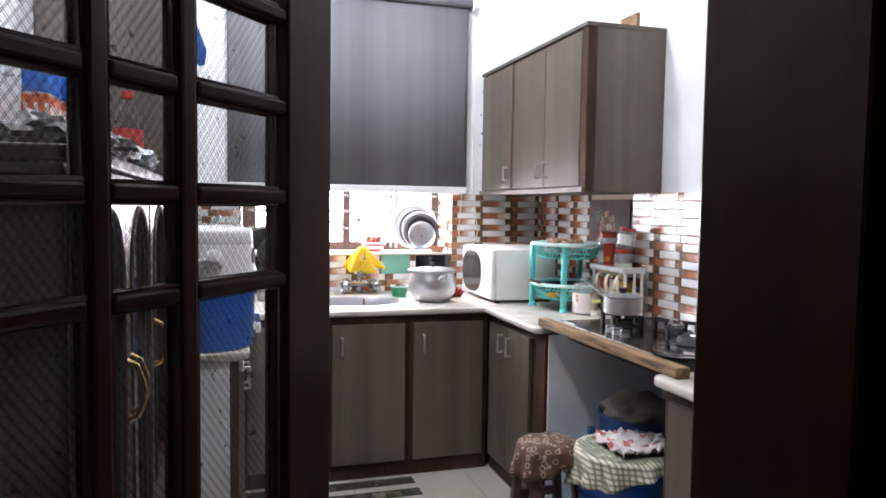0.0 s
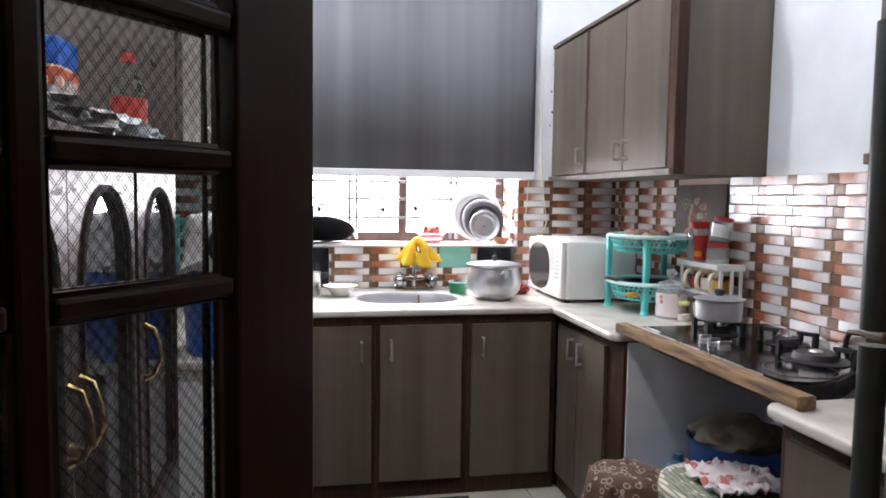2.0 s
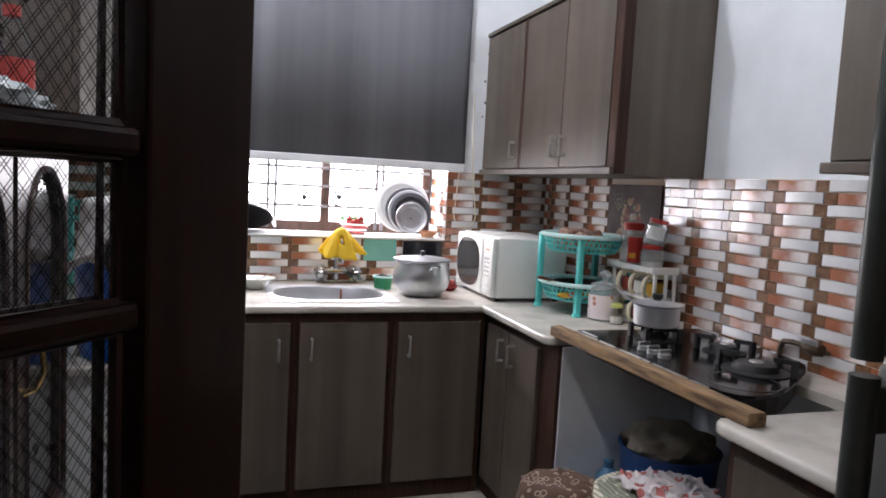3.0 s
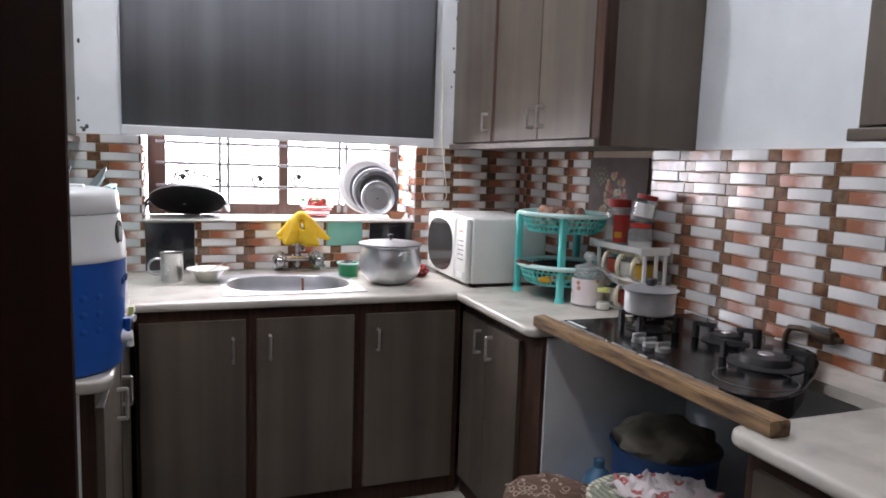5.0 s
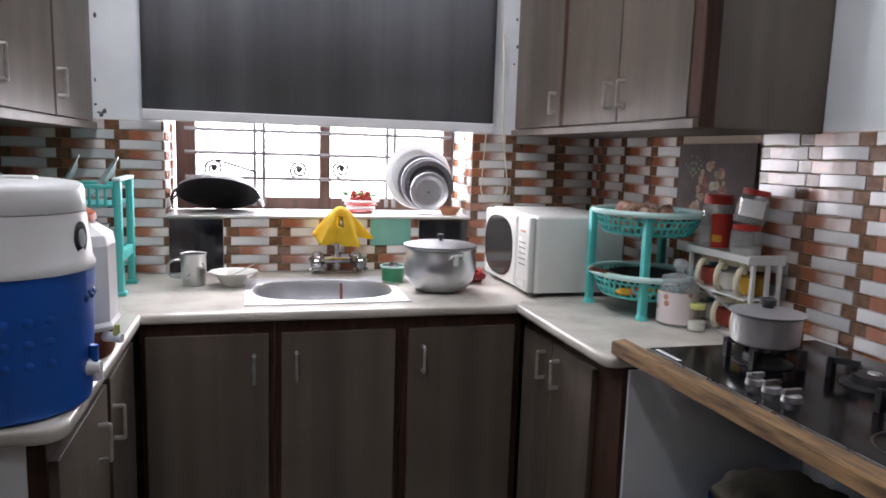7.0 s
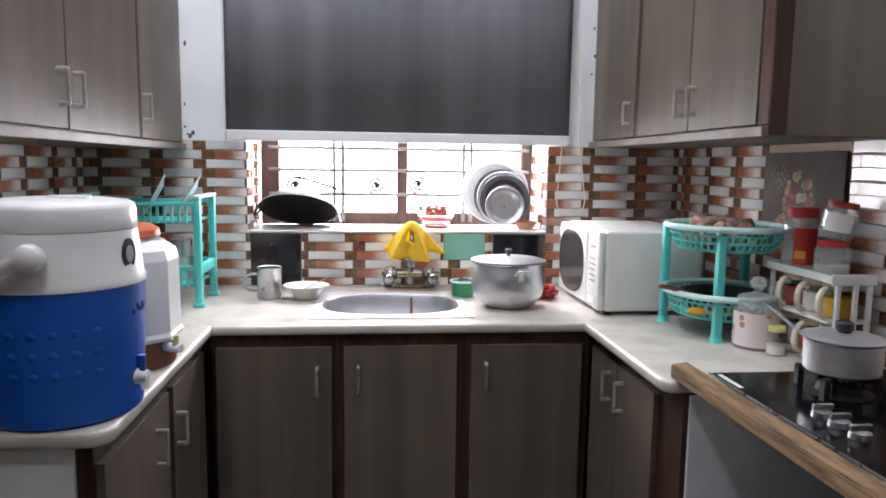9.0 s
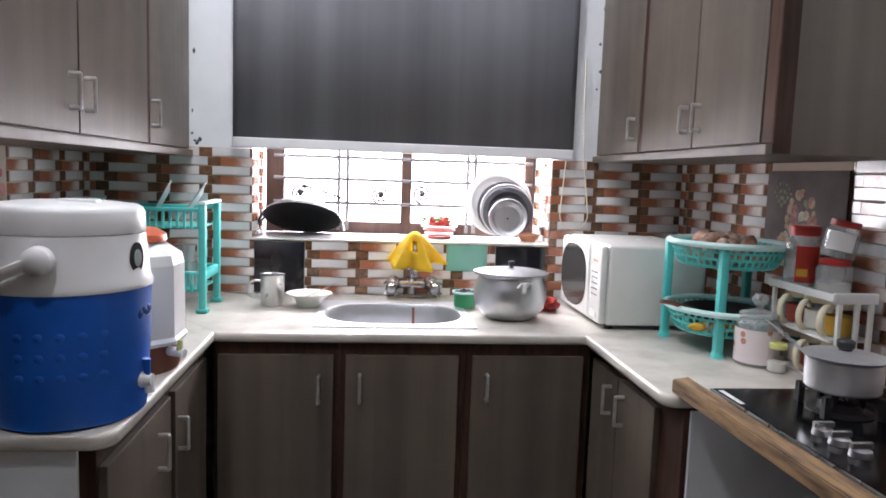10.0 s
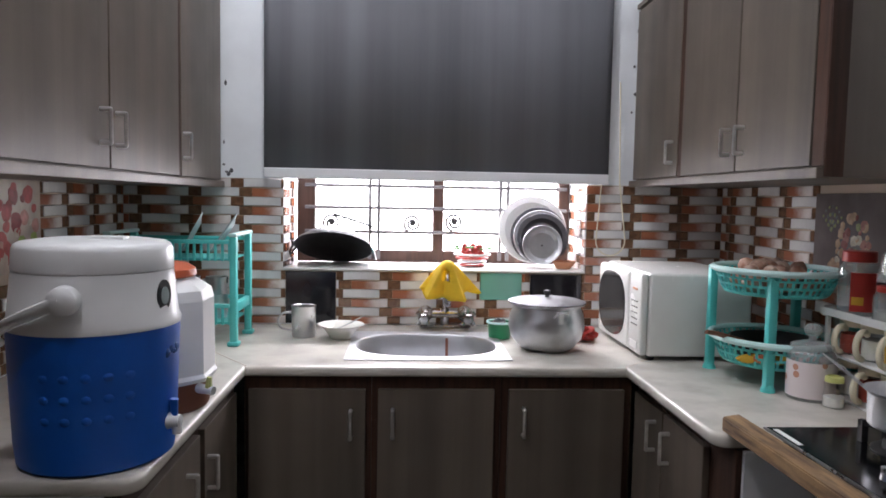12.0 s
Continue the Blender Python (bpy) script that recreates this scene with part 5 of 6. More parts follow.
for k, x in enumerate((-0.20, -0.085)):
    pl = thing("dinner_plate", (x, 3.56, 1.178), "pale plate leaning in the dish rack", "plate", "plates in the rack")
    m = pose(x, 3.56, 1.178 + 0.078, 0, -62 + 6 * k, 14)
    part("dish", turned([(0, 0), (0.048, 0), (0.062, 0.008), (0.085, 0.013), (0.086, 0.016), (0.060, 0.012), (0.046, 0.004), (0, 0.004)], m, 36), M_PLATE, pl, smooth=True)
for k, x in enumerate((-0.12, -0.22)):
    cp = thing("steel_cup", (x, 3.55, 0.953), "steel cup on the lower rack tray", "cup", "steel cups")
    part("cup", turned([(0, 0), (0.035, 0), (0.04, 0.085), (0.042, 0.088), (0.038, 0.085), (0.033, 0.005), (0, 0.005)], (x, 3.55, 0.9535), 22), M_STEEL, cp, smooth=True)
    part("inner_cup", turned([(0, 0.0885), (0.036, 0.0885), (0.04, 0.15), (0.037, 0.15), (0.033, 0.094), (0, 0.094)], (x, 3.55, 0.9535), 22), M_STEEL, cp, smooth=True)

# ---- under the hob: stool, drum, bin ----
st = thing("wooden_stool", (1.215, 2.225, 0), "small brown wooden stool under a printed cloth", "stool")
TX, TY = 1.215, 2.225
part("seat", box(TX - 0.095, TX + 0.095, TY - 0.095, TY + 0.095, 0.425, 0.45, 0.006), M_WINWOOD, st)
for sx_ in (-1, 1):
    for sy_ in (-1, 1):
        part("leg", tube([(TX + 0.078 * sx_, TY + 0.078 * sy_, 0.425), (TX + 0.112 * sx_, TY + 0.105 * sy_, 0.0)], 0.021, 4), M_WINWOOD, st)
for sy_ in (-1, 1):
    part("stretcher", box(TX - 0.085, TX + 0.085, TY + 0.092 * sy_ - 0.01, TY + 0.092 * sy_ + 0.01, 0.20, 0.235, 0.003), M_WINWOOD, st)
sc = part("stool_cover", cloth(0.108, (TX, TY), 0.467, 0.085, 0.010, 9, 3.0, long_side=radians(170)), M_RINGS, None, smooth=True)
sc.modifiers.new("thickness", "SOLIDIFY").thickness = 0.004
tagged(sc, "brown ring-printed cloth cover on the stool", "cloth")
dm = thing("blue_drum", (1.47, 2.06, 0), "blue plastic drum covered with cloths", "drum")
part("barrel", turned([(0, 0), (0.15, 0), (0.165, 0.02), (0.178, 0.2), (0.172, 0.36), (0.165, 0.435), (0.172, 0.45), (0, 0.455)], (1.47, 2.06, 0.0002), 40), M_BLUE, dm, smooth=True)
for z in (0.14, 0.30):
    part("hoop", turned([(0.178, z - 0.012), (0.185, z), (0.178, z + 0.012), (0.17, z)], (1.47, 2.06, 0), 40, close=True), M_BLUE, dm, smooth=True)
c1 = part("checked_cover", cloth(0.185, (1.47, 2.06), 0.472, 0.062, 0.016, 13, 7.0, n=120, rows=16, long_side=radians(165)), M_CHECK, None, smooth=True)
c1.modifiers.new("thickness", "SOLIDIFY").thickness = 0.004
tagged(c1, "cream and green checked cloth over the blue drum", "cloth")
bm = bmesh.new()
gr = [[bm.verts.new((1.50 + 0.125 * (i / 15 - 1) + 0.02 * noise.noise((i * 0.3, j * 0.3, 9)), 2.045 + 0.12 * (j / 15 - 1) + 0.02 * noise.noise((i * 0.3, j * 0.3, 2)), 0.481 + 0.026 * abs(noise.noise((i * 0.28, j * 0.28, 4))) + 0.018 * abs(math.sin(i * 0.5 + j * 0.3)))) for j in range(31)] for i in range(31)]
for a, b in zip(gr, gr[1:]):
    for k in range(30):
        bm.faces.new((a[k], b[k], b[k + 1], a[k + 1]))
c2 = part("crumpled_towel", bm, M_PINKCLOTH, None, smooth=True)
c2.modifiers.new("thickness", "SOLIDIFY").thickness = 0.006
tagged(c2, "crumpled white and pink printed towel on the drum", "towel")
bn = thing("flour_bin", (1.665, 2.275, 0), "dark blue plastic bin holding an olive sack", "bin")
part("tub", turned([(0, 0), (0.13, 0), (0.14, 0.02), (0.165, 0.5), (0.17, 0.52), (0.175, 0.53), (0.165, 0.53), (0.16, 0.5), (0.13, 0.02), (0, 0.02)], (1.665, 2.275, 0.0002), 40), M_DKBLUE, bn, smooth=True)
sk = part("folded_sack", blob((1.665, 2.275, 0.535), (0.158, 0.150, 0.075), rough=0.28, sub=4, seed=9), M_SACK, None, smooth=True)
tagged(sk, "crumpled olive grey sack on the blue bin", "sack")
can = thing("plastic_bottle", (1.53, 2.435, 0), "pale blue plastic bottle standing behind the bin", "bottle")
part("bottle", turned([(0, 0), (0.046, 0), (0.05, 0.01), (0.05, 0.34), (0.042, 0.375), (0.022, 0.395), (0.016, 0.40)], (1.53, 2.435, 0.0003), 22), M_CAN, can, smooth=True)
part("cap", turned([(0.018, 0.40), (0.019, 0.402), (0.019, 0.425), (0, 0.427)], (1.53, 2.435, 0.0003), 16), M_CAN, can, smooth=True)

# ---- fridge ----
fg = thing("fridge", (1.50, 0.73, 0), "dark grey two-door fridge with long bar handles", "fridge")
FX, FY0, FY1 = 1.100, 0.40, 1.068
part("cabinet_body", box(FX + 0.065, XR - 0.01, FY0 + 0.005, FY1 - 0.005, 0.02, 1.72, 0.008), M_FRIDGE, fg, smooth=True)
SPLIT = 1.163
for z0, z1, nm in ((0.05, SPLIT - 0.006, "fridge_door"), (SPLIT + 0.006, 1.72, "freezer_door")):
    d_ = part(nm, box(FX, FX + 0.06, FY0, FY1, z0, z1, 0.012, seg=3), M_FRIDGE, fg, smooth=True)
    if nm == "fridge_door":
        h0, h1 = 0.55, SPLIT - 0.012
    else:
        h0, h1 = SPLIT + 0.012, 1.645
    hy = FY1 - 0.045
    part("bar_handle", tube([(FX - 0.072, hy, h0), (FX - 0.072, hy, h1)], 0.021, 14), M_FRHANDLE, d_, "dark bar handle", smooth=True)
    for z in (h0 + 0.04, h1 - 0.05):
        part("handle_bracket", box(FX - 0.06, FX + 0.002, hy - 0.014, hy + 0.014, z - 0.035, z + 0.035, 0.005), M_FRHANDLE, d_)
for x in (FX + 0.1, XR - 0.08):
    for y in (FY0 + 0.06, FY1 - 0.06):
        part("foot", turned([(0, 0), (0.022, 0), (0.02, 0.0205), (0, 0.0205)], (x, y, 0.0), 12), M_BLACKP, fg)

# ---- tall cupboard with arched glass doors ----
SC0, SC1, SCX, SCZ = 0.84, 2.19, -0.20, 1.475
cb = thing("tall_cupboard", (-0.395, 1.52, 0), "dark wooden cupboard with three arched glass doors", "cupboard")
bm = box(XL + 0.001, XL + 0.016, SC0, SC1, 0.0, SCZ - 0.025)
part("back_board", bm, M_DOOR, cb)
for y in (SC0, 1.703, SC1 - 0.022):
    part("upright", box(XL + 0.0165, SCX - 0.0225, y, y + 0.022, 0.0, SCZ - 0.025, 0.002), M_DOOR, cb)
for z in (0.06, 0.45, 0.85, 1.15):
    part("shelf", box(XL + 0.017, SCX - 0.03, SC0 + 0.0225, 1.7025, z, z + 0.018), M_DOOR, cb)
    part("shelf", box(XL + 0.017, SCX - 0.03, 1.7255, SC1 - 0.0225, z, z + 0.018), M_DOOR, cb)
part("top_board", box(XL + 0.001, SCX + 0.012, SC0 - 0.012, SC1 + 0.006, SCZ - 0.0245, SCZ, 0.005), M_DOOR, cb)
for y0, y1, hy in ((0.855, 1.272, 1.245), (1.276, 1.698, 1.303), (1.73, 2.18, 1.765)):
    door = None
    bm = bmesh.new()
    cy, rw, zs = (y0 + y1) / 2, (y1 - y0) / 2 - 0.055, 1.22
    hole = [(cy - rw, 0.62), (cy + rw, 0.62)] + [(cy + rw * math.cos(radians(a)), zs + 0.16 * math.sin(radians(a))) for a in range(0, 181, 12)]
    out = [(y0, 0.03), (y1, 0.03), (y1, SCZ - 0.03), (y0, SCZ - 0.03)]
    bm = prism(out, -0.011, 0.011, hole, 0.0)
    bm.transform(Matrix(((0, 0, 1, SCX - 0.011), (1, 0, 0, 0), (0, 1, 0, 0), (0, 0, 0, 1))))
    door = part("door", bm, M_DOOR, cb)
    part("glass", box(SCX - 0.013, SCX - 0.009, cy - rw - 0.002, cy + rw + 0.002, 0.612, zs + 0.162), M_GLASS, door)
    rim = [(SCX + 0.001, y, z) for y, z in hole]
    part("arch_moulding", tube(rim, 0.007, 6, closed=True), M_DOOR, door, smooth=True)
    pts = [(SCX + 0.002, hy, 1.07), (SCX + 0.022, hy, 1.062), (SCX + 0.034, hy - 0.006, 1.03), (SCX + 0.036, hy + 0.004, 0.99), (SCX + 0.022, hy, 0.958), (SCX + 0.002, hy, 0.95)]
    part("curved_handle", tube(pts, [0.009, 0.006, 0.006, 0.006, 0.006, 0.009], 8), M_BRASS, door, "curved brass handle", smooth=True)
# goods on the cupboard
TZ = SCZ + 0.0006


def bottle(x, y, r, h, body, cap, label_mat, label):
    b = thing("water_bottle", (x, y, SCZ), label, "bottle", "bottles on the cupboard")
    part("bottle", turned([(0, 0), (r, 0), (r, h * 0.62), (r * 0.9, h * 0.7), (r * 0.4, h * 0.86), (r * 0.36, h * 0.92)], (x, y, TZ), 24), body, b, smooth=True)
    part("cap", turned([(r * 0.42, h * 0.91), (r * 0.42, h), (0, h)], (x, y, TZ), 16), cap, b, smooth=True)
    part("label_band", turned([(r * 1.02, h * 0.3), (r * 1.02, h * 0.55)], (x, y, TZ), 24), label_mat, b)


for k, y in enumerate((1.815, 1.985)):
    tbx = thing("snack_packet", (-0.46 + 0.03 * k, y, SCZ), "blue and red packet standing on the cupboard", "packet", "packets on the cupboard")
    x = -0.47 + 0.03 * k
    part("packet", box(x - 0.03, x + 0.03, y - 0.075, y + 0.075, TZ, TZ + 0.245, 0.008), (M_MILK if k == 1 else M_PLATE), tbx, smooth=True)
    part("red_band", box(x - 0.031, x + 0.032, y - 0.077, y + 0.077, TZ + 0.115, TZ + 0.19, 0.003), M_ORANGE, tbx, "red band")
    part("blue_top", box(x - 0.03, x + 0.031, y - 0.076, y + 0.076, TZ + 0.192, TZ + 0.262, 0.006), M_BLUETAP, tbx, "blue top")
    for q in range(5):
        part("mark", box(x + 0.032, x + 0.0345, y - 0.06 + 0.024 * q, y - 0.046 + 0.024 * q, TZ + 0.14, TZ + 0.167 - 0.006 * (q % 2)), M_WHITEP, tbx)
    for q in range(4):
        part("mark", box(x - 0.06 + 0.024 * q + 0.012, x - 0.048 + 0.024 * q + 0.008, y - 0.0795, y - 0.077, TZ + 0.14, TZ + 0.167), M_WHITEP, tbx)
for k in range(8):
    y = 1.1 + 0.135 * k
    it = thing("folded_carton", (-0.30, y, SCZ), "crumpled clear packet lying on the cupboard", "packet", "loose packets")
    part("packet", blob((-0.31 + 0.02 * (k % 3), y, TZ + 0.034), (0.075, 0.06, 0.034), rough=0.55, sub=3, seed=k), M_PLATE if k % 2 else M_FRIDGE, it)
bottle(-0.30, 2.10, 0.045, 0.26, M_GLASS, M_RED, M_RED, "clear bottle with a red label on the cupboard")

# ---- blue rubber gloves on the wall cabinet ----
gl = thing("rubber_gloves", (-0.15, 2.235, 1.9), "pair of blue rubber gloves hanging from the cabinet end", "gloves")
part("hook", tube([(-0.16, 2.2495, 2.09), (-0.16, 2.235, 2.09), (-0.16, 2.23, 2.10)], 0.004, 6), M_STEEL, gl)
for k, (dx, lean) in enumerate(((-0.01, -0.02), (0.02, 0.05))):
    pts = [(-0.16 + dx * 0.3, 2.228, 2.10), (-0.16 + dx, 2.222 - 0.01 * k, 2.03), (-0.16 + dx + lean * 0.5, 2.22 - 0.01 * k, 1.96), (-0.16 + dx + lean, 2.22 - 0.01 * k, 1.89), (-0.16 + dx + lean * 1.1, 2.22 - 0.01 * k, 1.85)]
    part("glove", tube(pts, [0.012, 0.024, 0.03, 0.03, 0.012], 12, flat=0.45), M_BLUETAP, gl, smooth=True)

# ---- glazed door leaf, standing ajar ----
AJ = math.degrees(0.884)
E_ = Vector((0.158, 0.963))
LW = 0.82
hinge = E_ - LW * Vector((math.cos(radians(AJ)), math.sin(radians(AJ))))
leaf_m = pose(hinge.x, hinge.y, 0, 0, 0, AJ)
leaf = tagged(thing("door_1", leaf_m, "dark varnished kitchen door with wired glass panes, ajar", "door"), kind="structure")


def lbox(x0, x1, z0, z1, t=0.02, bev=0.004, bm=None):
    return box(x0, x1, -t, t, z0, z1, bev, bm=bm)


def lpart(name, bm, mat, parent=None, **kw):
    bm.transform(leaf_m)
    return part(name, bm, mat, parent or leaf, **kw)


S0 = 0.125
lpart("stile", lbox(LW - S0, LW, 0.01, 2.1), M_DOOR)
lpart("stile", lbox(0, S0, 0.01, 2.1), M_DOOR)
lpart("bottom_rail", lbox(S0, LW - S0, 0.01, 0.26), M_DOOR)
lpart("top_rail", lbox(S0, LW - S0, 1.97, 2.1), M_DOOR)
cols_ = (S0, LW - 0.479, LW - 0.339, LW - S0)
rows_ = (0.26, 1.275, 1.406, 1.545, 1.686, 1.828, 1.97)
for x in cols_[1:3]:
    bm = lbox(x - 0.015, x + 0.015, 0.26, 1.97, 0.017, 0.006)
    lpart("mullion", bm, M_DOOR)
for z in rows_[1:-1]:
    for a, b in zip(cols_, cols_[1:]):
        lpart("glazing_bar", lbox(a + (0.0175 if a > S0 else 0), b - (0.0175 if b < LW - S0 else 0), z - 0.0105, z + 0.0105, 0.016, 0.005), M_DOOR)
for z0, z1 in zip(rows_, rows_[1:]):
    for a, b in zip(cols_, cols_[1:]):
        lpart("pane", box(a + 0.005, b - 0.005, -0.002, 0.002, z0 + 0.005, z1 - 0.005), M_WIRED)
        bm = bmesh.new()
        xa, xb, za, zb = a + 0.017, b - 0.017, z0 + 0.0125, z1 - 0.0125
        for y in (-0.009, 0.009):
            tube([(xa, y, za), (xb, y, za), (xb, y, zb), (xa, y, zb)], 0.0045, 4, bm=bm, closed=True)
        lpart("beading", bm, M_DOOR)
kb = lpart("door_knob", turned([(0.022, 0.02), (0.022, 0.026), (0.009, 0.03), (0.009, 0.05), (0.022, 0.058), (0.026, 0.07), (0.018, 0.082), (0, 0.084)], pose(LW - 0.055, 0, 1.31, -90), 20), M_IRON, smooth=True)
for z in (0.3, 1.1, 1.85):
    lpart("hinge", tube([(-0.006, 0.018, z), (-0.006, 0.018, z + 0.09)], 0.007, 8), M_STEEL)

# board on top of the wall cabinet
bd = part("spare_board", box(1.80, 1.818, 2.60, 2.74, 2.2245, 2.30, 0.002), M_PLANK, None)
bd.matrix_basis = Matrix.Identity(4)
tagged(bd, "short raw wooden board standing on the cabinet", "board")

# ---- printed picture tiles ----


def picture(x, facing, y0, y1, z0, z1, label, blobs, ground=M_GREYPANEL):
    p = thing("picture_tile", (x, (y0 + y1) / 2, z0), label, "picture tile")
    part("panel", box(min(x, x + facing * 0.006), max(x, x + facing * 0.006), y0, y1, z0, z1, 0.001), ground, p)
    for k, (u, v, s, mat) in enumerate(blobs):
        part("printed_fruit", blob((x + facing * 0.0062, y0 + u * (y1 - y0), z0 + v * (z1 - z0)), (0.0012, s, s), rough=0.35, seed=k, sub=2), mat, p)


rnd = random.Random(5)
PRINT = [material("print_" + nm, c, 0.6, stain=0.3, stain_size=60) for nm, c in (("rose", (0.30, 0.115, 0.085)), ("peach", (0.36, 0.22, 0.13)), ("olive", (0.20, 0.21, 0.085)), ("cream", (0.40, 0.34, 0.25)), ("slate", (0.12, 0.125, 0.125)), ("wine", (0.20, 0.05, 0.04)))]
FRUIT = []
for k in range(64):
    v = rnd.random() ** 1.3
    u = 0.52 + 0.30 * rnd.uniform(-1, 1) * (1.05 - 0.75 * v)
    FRUIT.append((u, 0.06 + 0.72 * v, rnd.uniform(0.007, 0.019), PRINT[rnd.choice((0, 0, 1, 1, 2, 3, 5)) if v > 0.12 else 5]))
for k in range(7):
    a = radians(35 + 19 * k)
    for q in range(4):
        FRUIT.append((0.78 + 0.045 * q * math.cos(a), 0.60 + 0.085 * q * math.sin(a), 0.0085 - 0.0012 * q, PRINT[4 if k % 2 else 2]))
picture(XR - 0.0085, -1, 2.788, 3.20, 1.16, 1.442, "grey wall tile printed with a fruit still life", FRUIT)
BERRY = [material("berry_print_" + nm, c, 0.5, stain=0.35, stain_size=45) for nm, c in (("red", (0.42, 0.045, 0.035)), ("deep", (0.26, 0.03, 0.03)), ("pink", (0.52, 0.24, 0.20)), ("lime", (0.30, 0.40, 0.08)), ("pale", (0.55, 0.47, 0.38)))]
BERRIES = []
for k in range(46):
    u, v = rnd.uniform(0.06, 0.95), rnd.uniform(0.06, 0.92)
    BERRIES.append((u, v, rnd.uniform(0.012, 0.030), BERRY[3 if v < 0.35 and u > 0.7 else rnd.choice((0, 0, 0, 1, 1, 2, 4))]))
picture(XL + 0.0085, 1, 2.80, 3.222, 1.16, 1.442, "pale wall tile printed with strawberries and lime", BERRIES, M_PEACHTILE)
for x0, x1, z0, z1, mat, lab in ((0.072, 0.279, 0.8715, 1.089, M_BLACKTILE, "black"), (1.10, 1.318, 0.95, 1.089, M_BLACKTILE, "black"), (0.886, 1.062, 0.978, 1.092, M_GREENTILE, "green")):
    tl = part("wall_tile", box(x0, x1, YB - 0.011, YB - 0.0005, z0, z1, 0.0015), mat, wall_back)

# ---- floor slabs ----
slab_me = None
floor = bpy.data.objects["floor"]
for i in range(5):
    for j in range(9):
        x0, y0 = -0.62 + 0.6 * i - 0.6 * (i > 4), -0.75 + 0.585 * j
        nx = min(x0 + 0.597, 2.4)
        if slab_me is None:
            o_ = part("floor_slab", box(0, 0.597, 0, 0.582, -0.0115, 0.0, 0.0015), M_FLOOR, None)
            slab_me = o_.data
        else:
            o_ = new("floor_slab", slab_me)
        o_.parent = floor
        o_.location = (x0, y0, 0)
for k, y in enumerate((2.90, 3.045)):
    o_ = part("dark_band", box(0.06, 0.89, y, y + 0.085, 0.0003, 0.003), M_BAND, floor)

# ---- glazed bricks on the walls ----
BL, SQ, RH = 0.152, 0.053, 0.0379
Z_TOP, Z_LOW = 1.4715, 0.8708


def piece_mesh(name, length, height, wave):
    """A glazed brick with a softly bowed face and bevelled edges; x along it, y out of the wall."""
    bm = bmesh.new()
    n = 6
    rows = []
    for i in range(n + 1):
        u = i / n
        bow = 0.0022 * math.sin(math.pi * u)
        sag = wave * math.sin(math.pi * u) * height
        row = [(u * length, 0, 0.0008 - sag), (u * length, -0.0045 - bow, 0.0022 - sag), (u * length, -0.0045 - bow, height - 0.0022 - sag), (u * length, 0, height - 0.0008 - sag)]
        rows.append([bm.verts.new(c) for c in row])
    for a, b in zip(rows, rows[1:]):
        for k in range(3):
            bm.faces.new((a[k], b[k], b[k + 1], a[k + 1]))
    bm.faces.new(rows[0])
    bm.faces.new(rows[-1])
    bmesh.ops.recalc_face_normals(bm, faces=bm.faces)
    me = bpy.data.meshes.new(name)
    bm.to_mesh(me)
    bm.free()
    return me


MESHES = {}


def brick_mesh(kind, length, height):
    key = (kind, round(length, 3), round(height, 3))
    if key not in MESHES:
        me = piece_mesh("brick", length, height, 0.05 if kind == "O" else -0.05)
        me.materials.append(M_BRICK_O if kind == "O" else M_BRICK_W)
        MESHES[key] = me
    return MESHES[key]


def tiled(wall, to_world, u0, u1, holes, phase, z0=Z_LOW, z1=Z_TOP, limit=None):
    """Rows of bricks and small brown squares over u0..u1 on a wall; holes: spans (ua, ub, za, zb) left free."""
    squares = bmesh.new()
    for r in range(int((z1 - z0) / RH) + 1):
        zt = z1 - r * RH
        zb = max(zt - RH, z0)
        if zt - zb < 0.008:
            continue
        shift = phase + (0.034 if r % 2 else 0.0)
        k0 = int(math.floor((u0 - shift) / (BL + SQ))) - 1
        for k in range(k0, k0 + int((u1 - u0) / (BL + SQ)) + 4):
            a = shift + k * (BL + SQ)
            for kind, s, e in (("WO"[(k + r) % 2], a, a + BL - 0.0012), ("S", a + BL, a + BL + SQ - 0.0012)):
                s, e = max(s, u0), min(e, u1)
                spans = [(s, e)]
                for ha, hb, hza, hzb in holes:
                    if zb < hzb - 0.004 and zt > hza + 0.004:
                        cut = []
                        for p, q in spans:
                            if q <= ha or p >= hb:
                                cut.append((p, q))
                            else:
                                cut += [(p, ha)] * (ha > p) + [(hb, q)] * (hb < q)
                        spans = cut
                for p, q in spans:
                    if q - p < 0.006:
                        continue
                    if kind == "S":
                        h = zt - zb - 0.0016
                        vs = [squares.verts.new(to_world @ Vector(c)) for c in ((p, 0, zb), (q, 0, zb), (q, 0, zb + h), (p, 0, zb + h), (p + 0.002, -0.0032, zb + 0.002), (q - 0.002, -0.0032, zb + 0.002), (q - 0.002, -0.0032, zb + h - 0.002), (p + 0.002, -0.0032, zb + h - 0.002))]
                        for f in ((4, 5, 6, 7), (0, 1, 5, 4), (1, 2, 6, 5), (2, 3, 7, 6), (3, 0, 4, 7)):
                            squares.faces.new([vs[i] for i in f])
                    else:
                        ob = new("brick", brick_mesh(kind, q - p, zt - zb - 0.0012))
                        ob.parent = wall
                        ob.matrix_basis = to_world @ Matrix.Translation((p, 0, zb))
    sq = part("brown_squares", squares, M_SQUARE, wall)
    tagged(sq, kind="stuff")


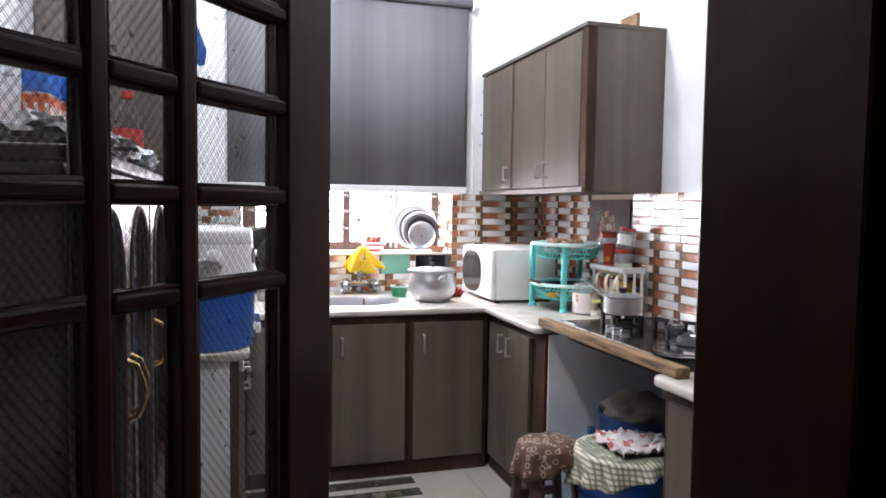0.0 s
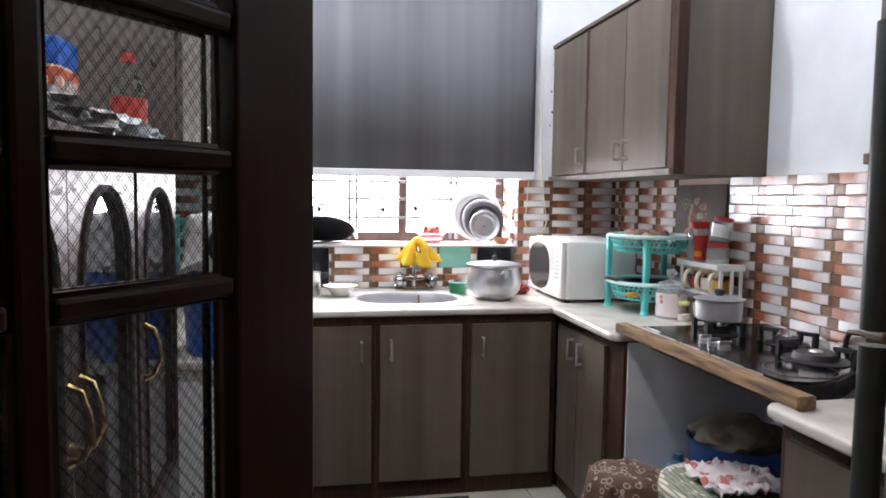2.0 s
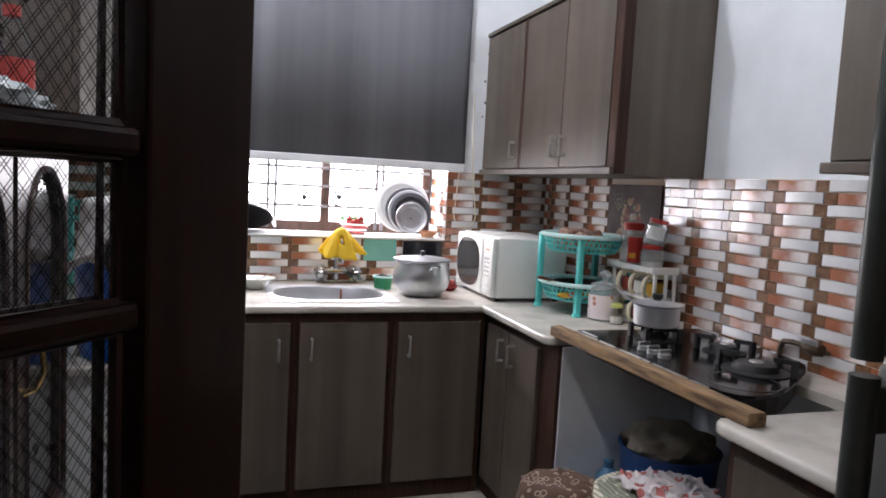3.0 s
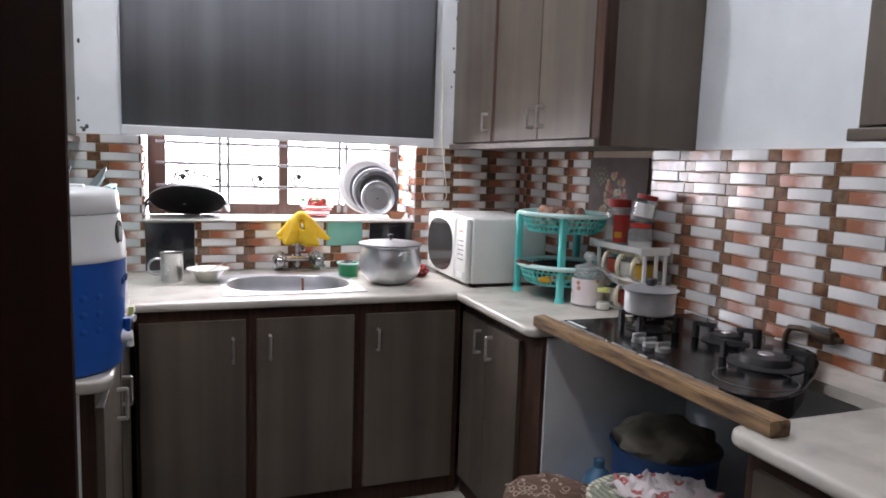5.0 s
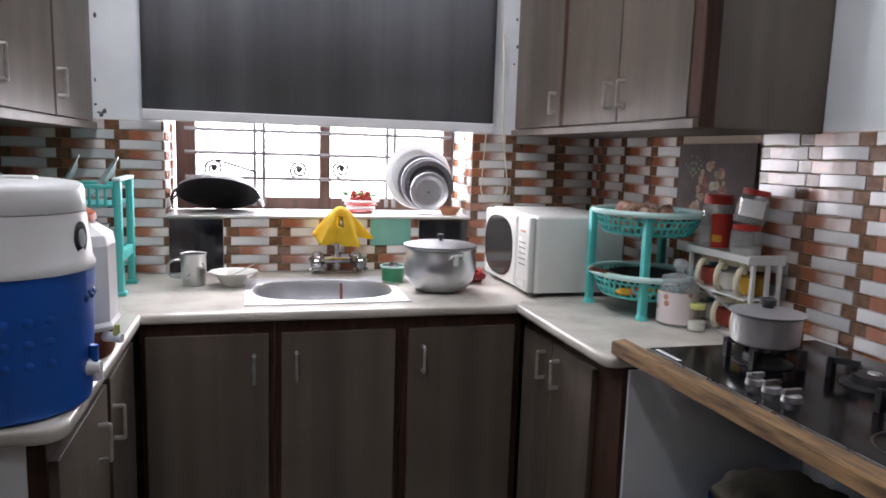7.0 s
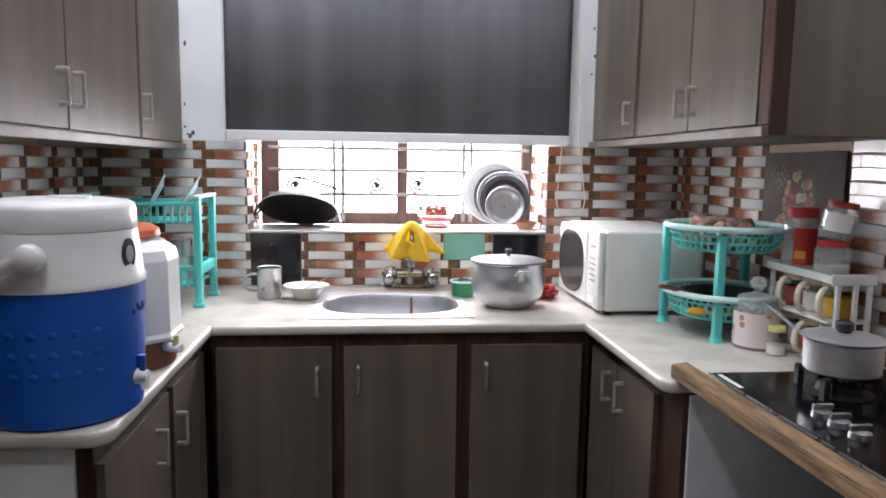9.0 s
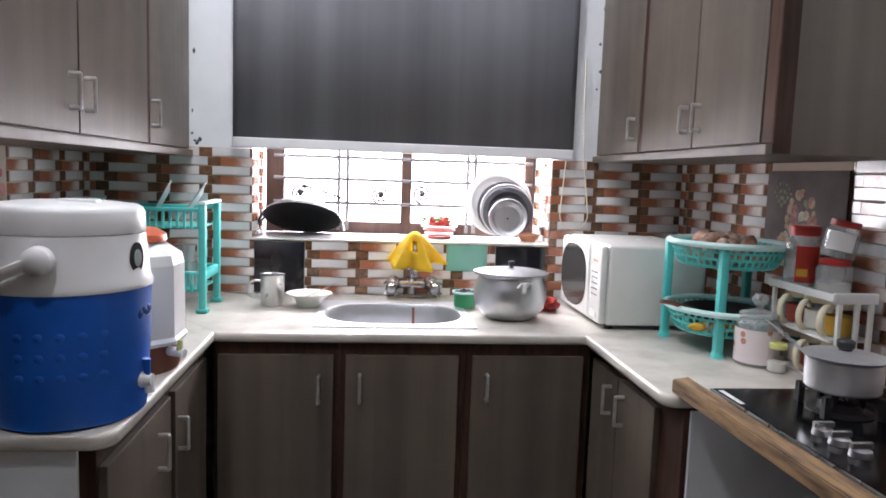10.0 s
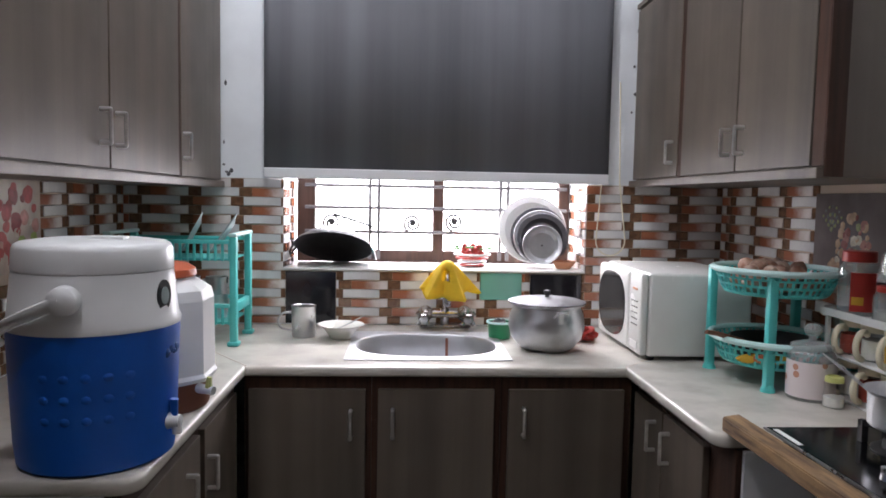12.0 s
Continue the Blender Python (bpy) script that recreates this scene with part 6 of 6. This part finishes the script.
walls = bpy.data.objects
g = box(XL + 0.0005, XR - 0.0005, YB - 0.0025, YB - 0.0002, Z_LOW, WZ0 - 0.0065)
box(XL + 0.0005, WX0, YB - 0.0025, YB - 0.0002, WZ0 - 0.0065, Z_TOP, bm=g)
box(WX1, XR - 0.0005, YB - 0.0025, YB - 0.0002, WZ0 - 0.0065, Z_TOP, bm=g)
part("grout_bed", g, M_GROUT, wall_back)
part("grout_bed", box(XR - 0.0025, XR - 0.0002, 1.085, YB - 0.003, Z_LOW, Z_TOP), M_GROUT, walls["wall_right"])
part("grout_bed", box(XL + 0.0002, XL + 0.0025, 2.20, YB - 0.003, Z_LOW, Z_TOP), M_GROUT, walls["wall_left"])
m_back = Matrix.Translation((0, YB - 0.0025, 0))
m_right = Matrix(((0, 1, 0, XR - 0.0025), (-1, 0, 0, 0), (0, 0, 1, 0), (0, 0, 0, 1)))
m_left = Matrix(((0, -1, 0, XL + 0.0025), (1, 0, 0, 0), (0, 0, 1, 0), (0, 0, 0, 1)))
tiled(wall_back, m_back, XL + 0.004, XR - 0.004, [(WX0, WX1, WZ0 - 0.0065, 3), (0.07, 0.281, 0.86, 1.09), (1.098, 1.32, 0.949, 1.09), (0.884, 1.064, 0.977, 1.093)], -0.10)
tiled(walls["wall_right"], m_right, -(YB - 0.008), -1.085, [(-3.2, -2.788, 1.16, 1.442)], -2.365)
tiled(walls["wall_left"], m_left, 2.20, YB - 0.008, [(2.80, 3.222, 1.16, 1.442)], 2.2)
m_reveal = Matrix(((0, -1, 0, WX0 + 0.0005), (1, 0, 0, 0), (0, 0, 1, 0), (0, 0, 0, 1)))
tiled(wall_back, m_reveal, YB - 0.002, 4.19, [], YB - 0.002, WZ0 + 0.005, Z_TOP)
m_reveal = Matrix(((0, 1, 0, WX1 - 0.0005), (-1, 0, 0, 0), (0, 0, 1, 0), (0, 0, 0, 1)))
tiled(wall_back, m_reveal, -4.19, -YB + 0.002, [], -4.19, WZ0 + 0.005, Z_TOP)
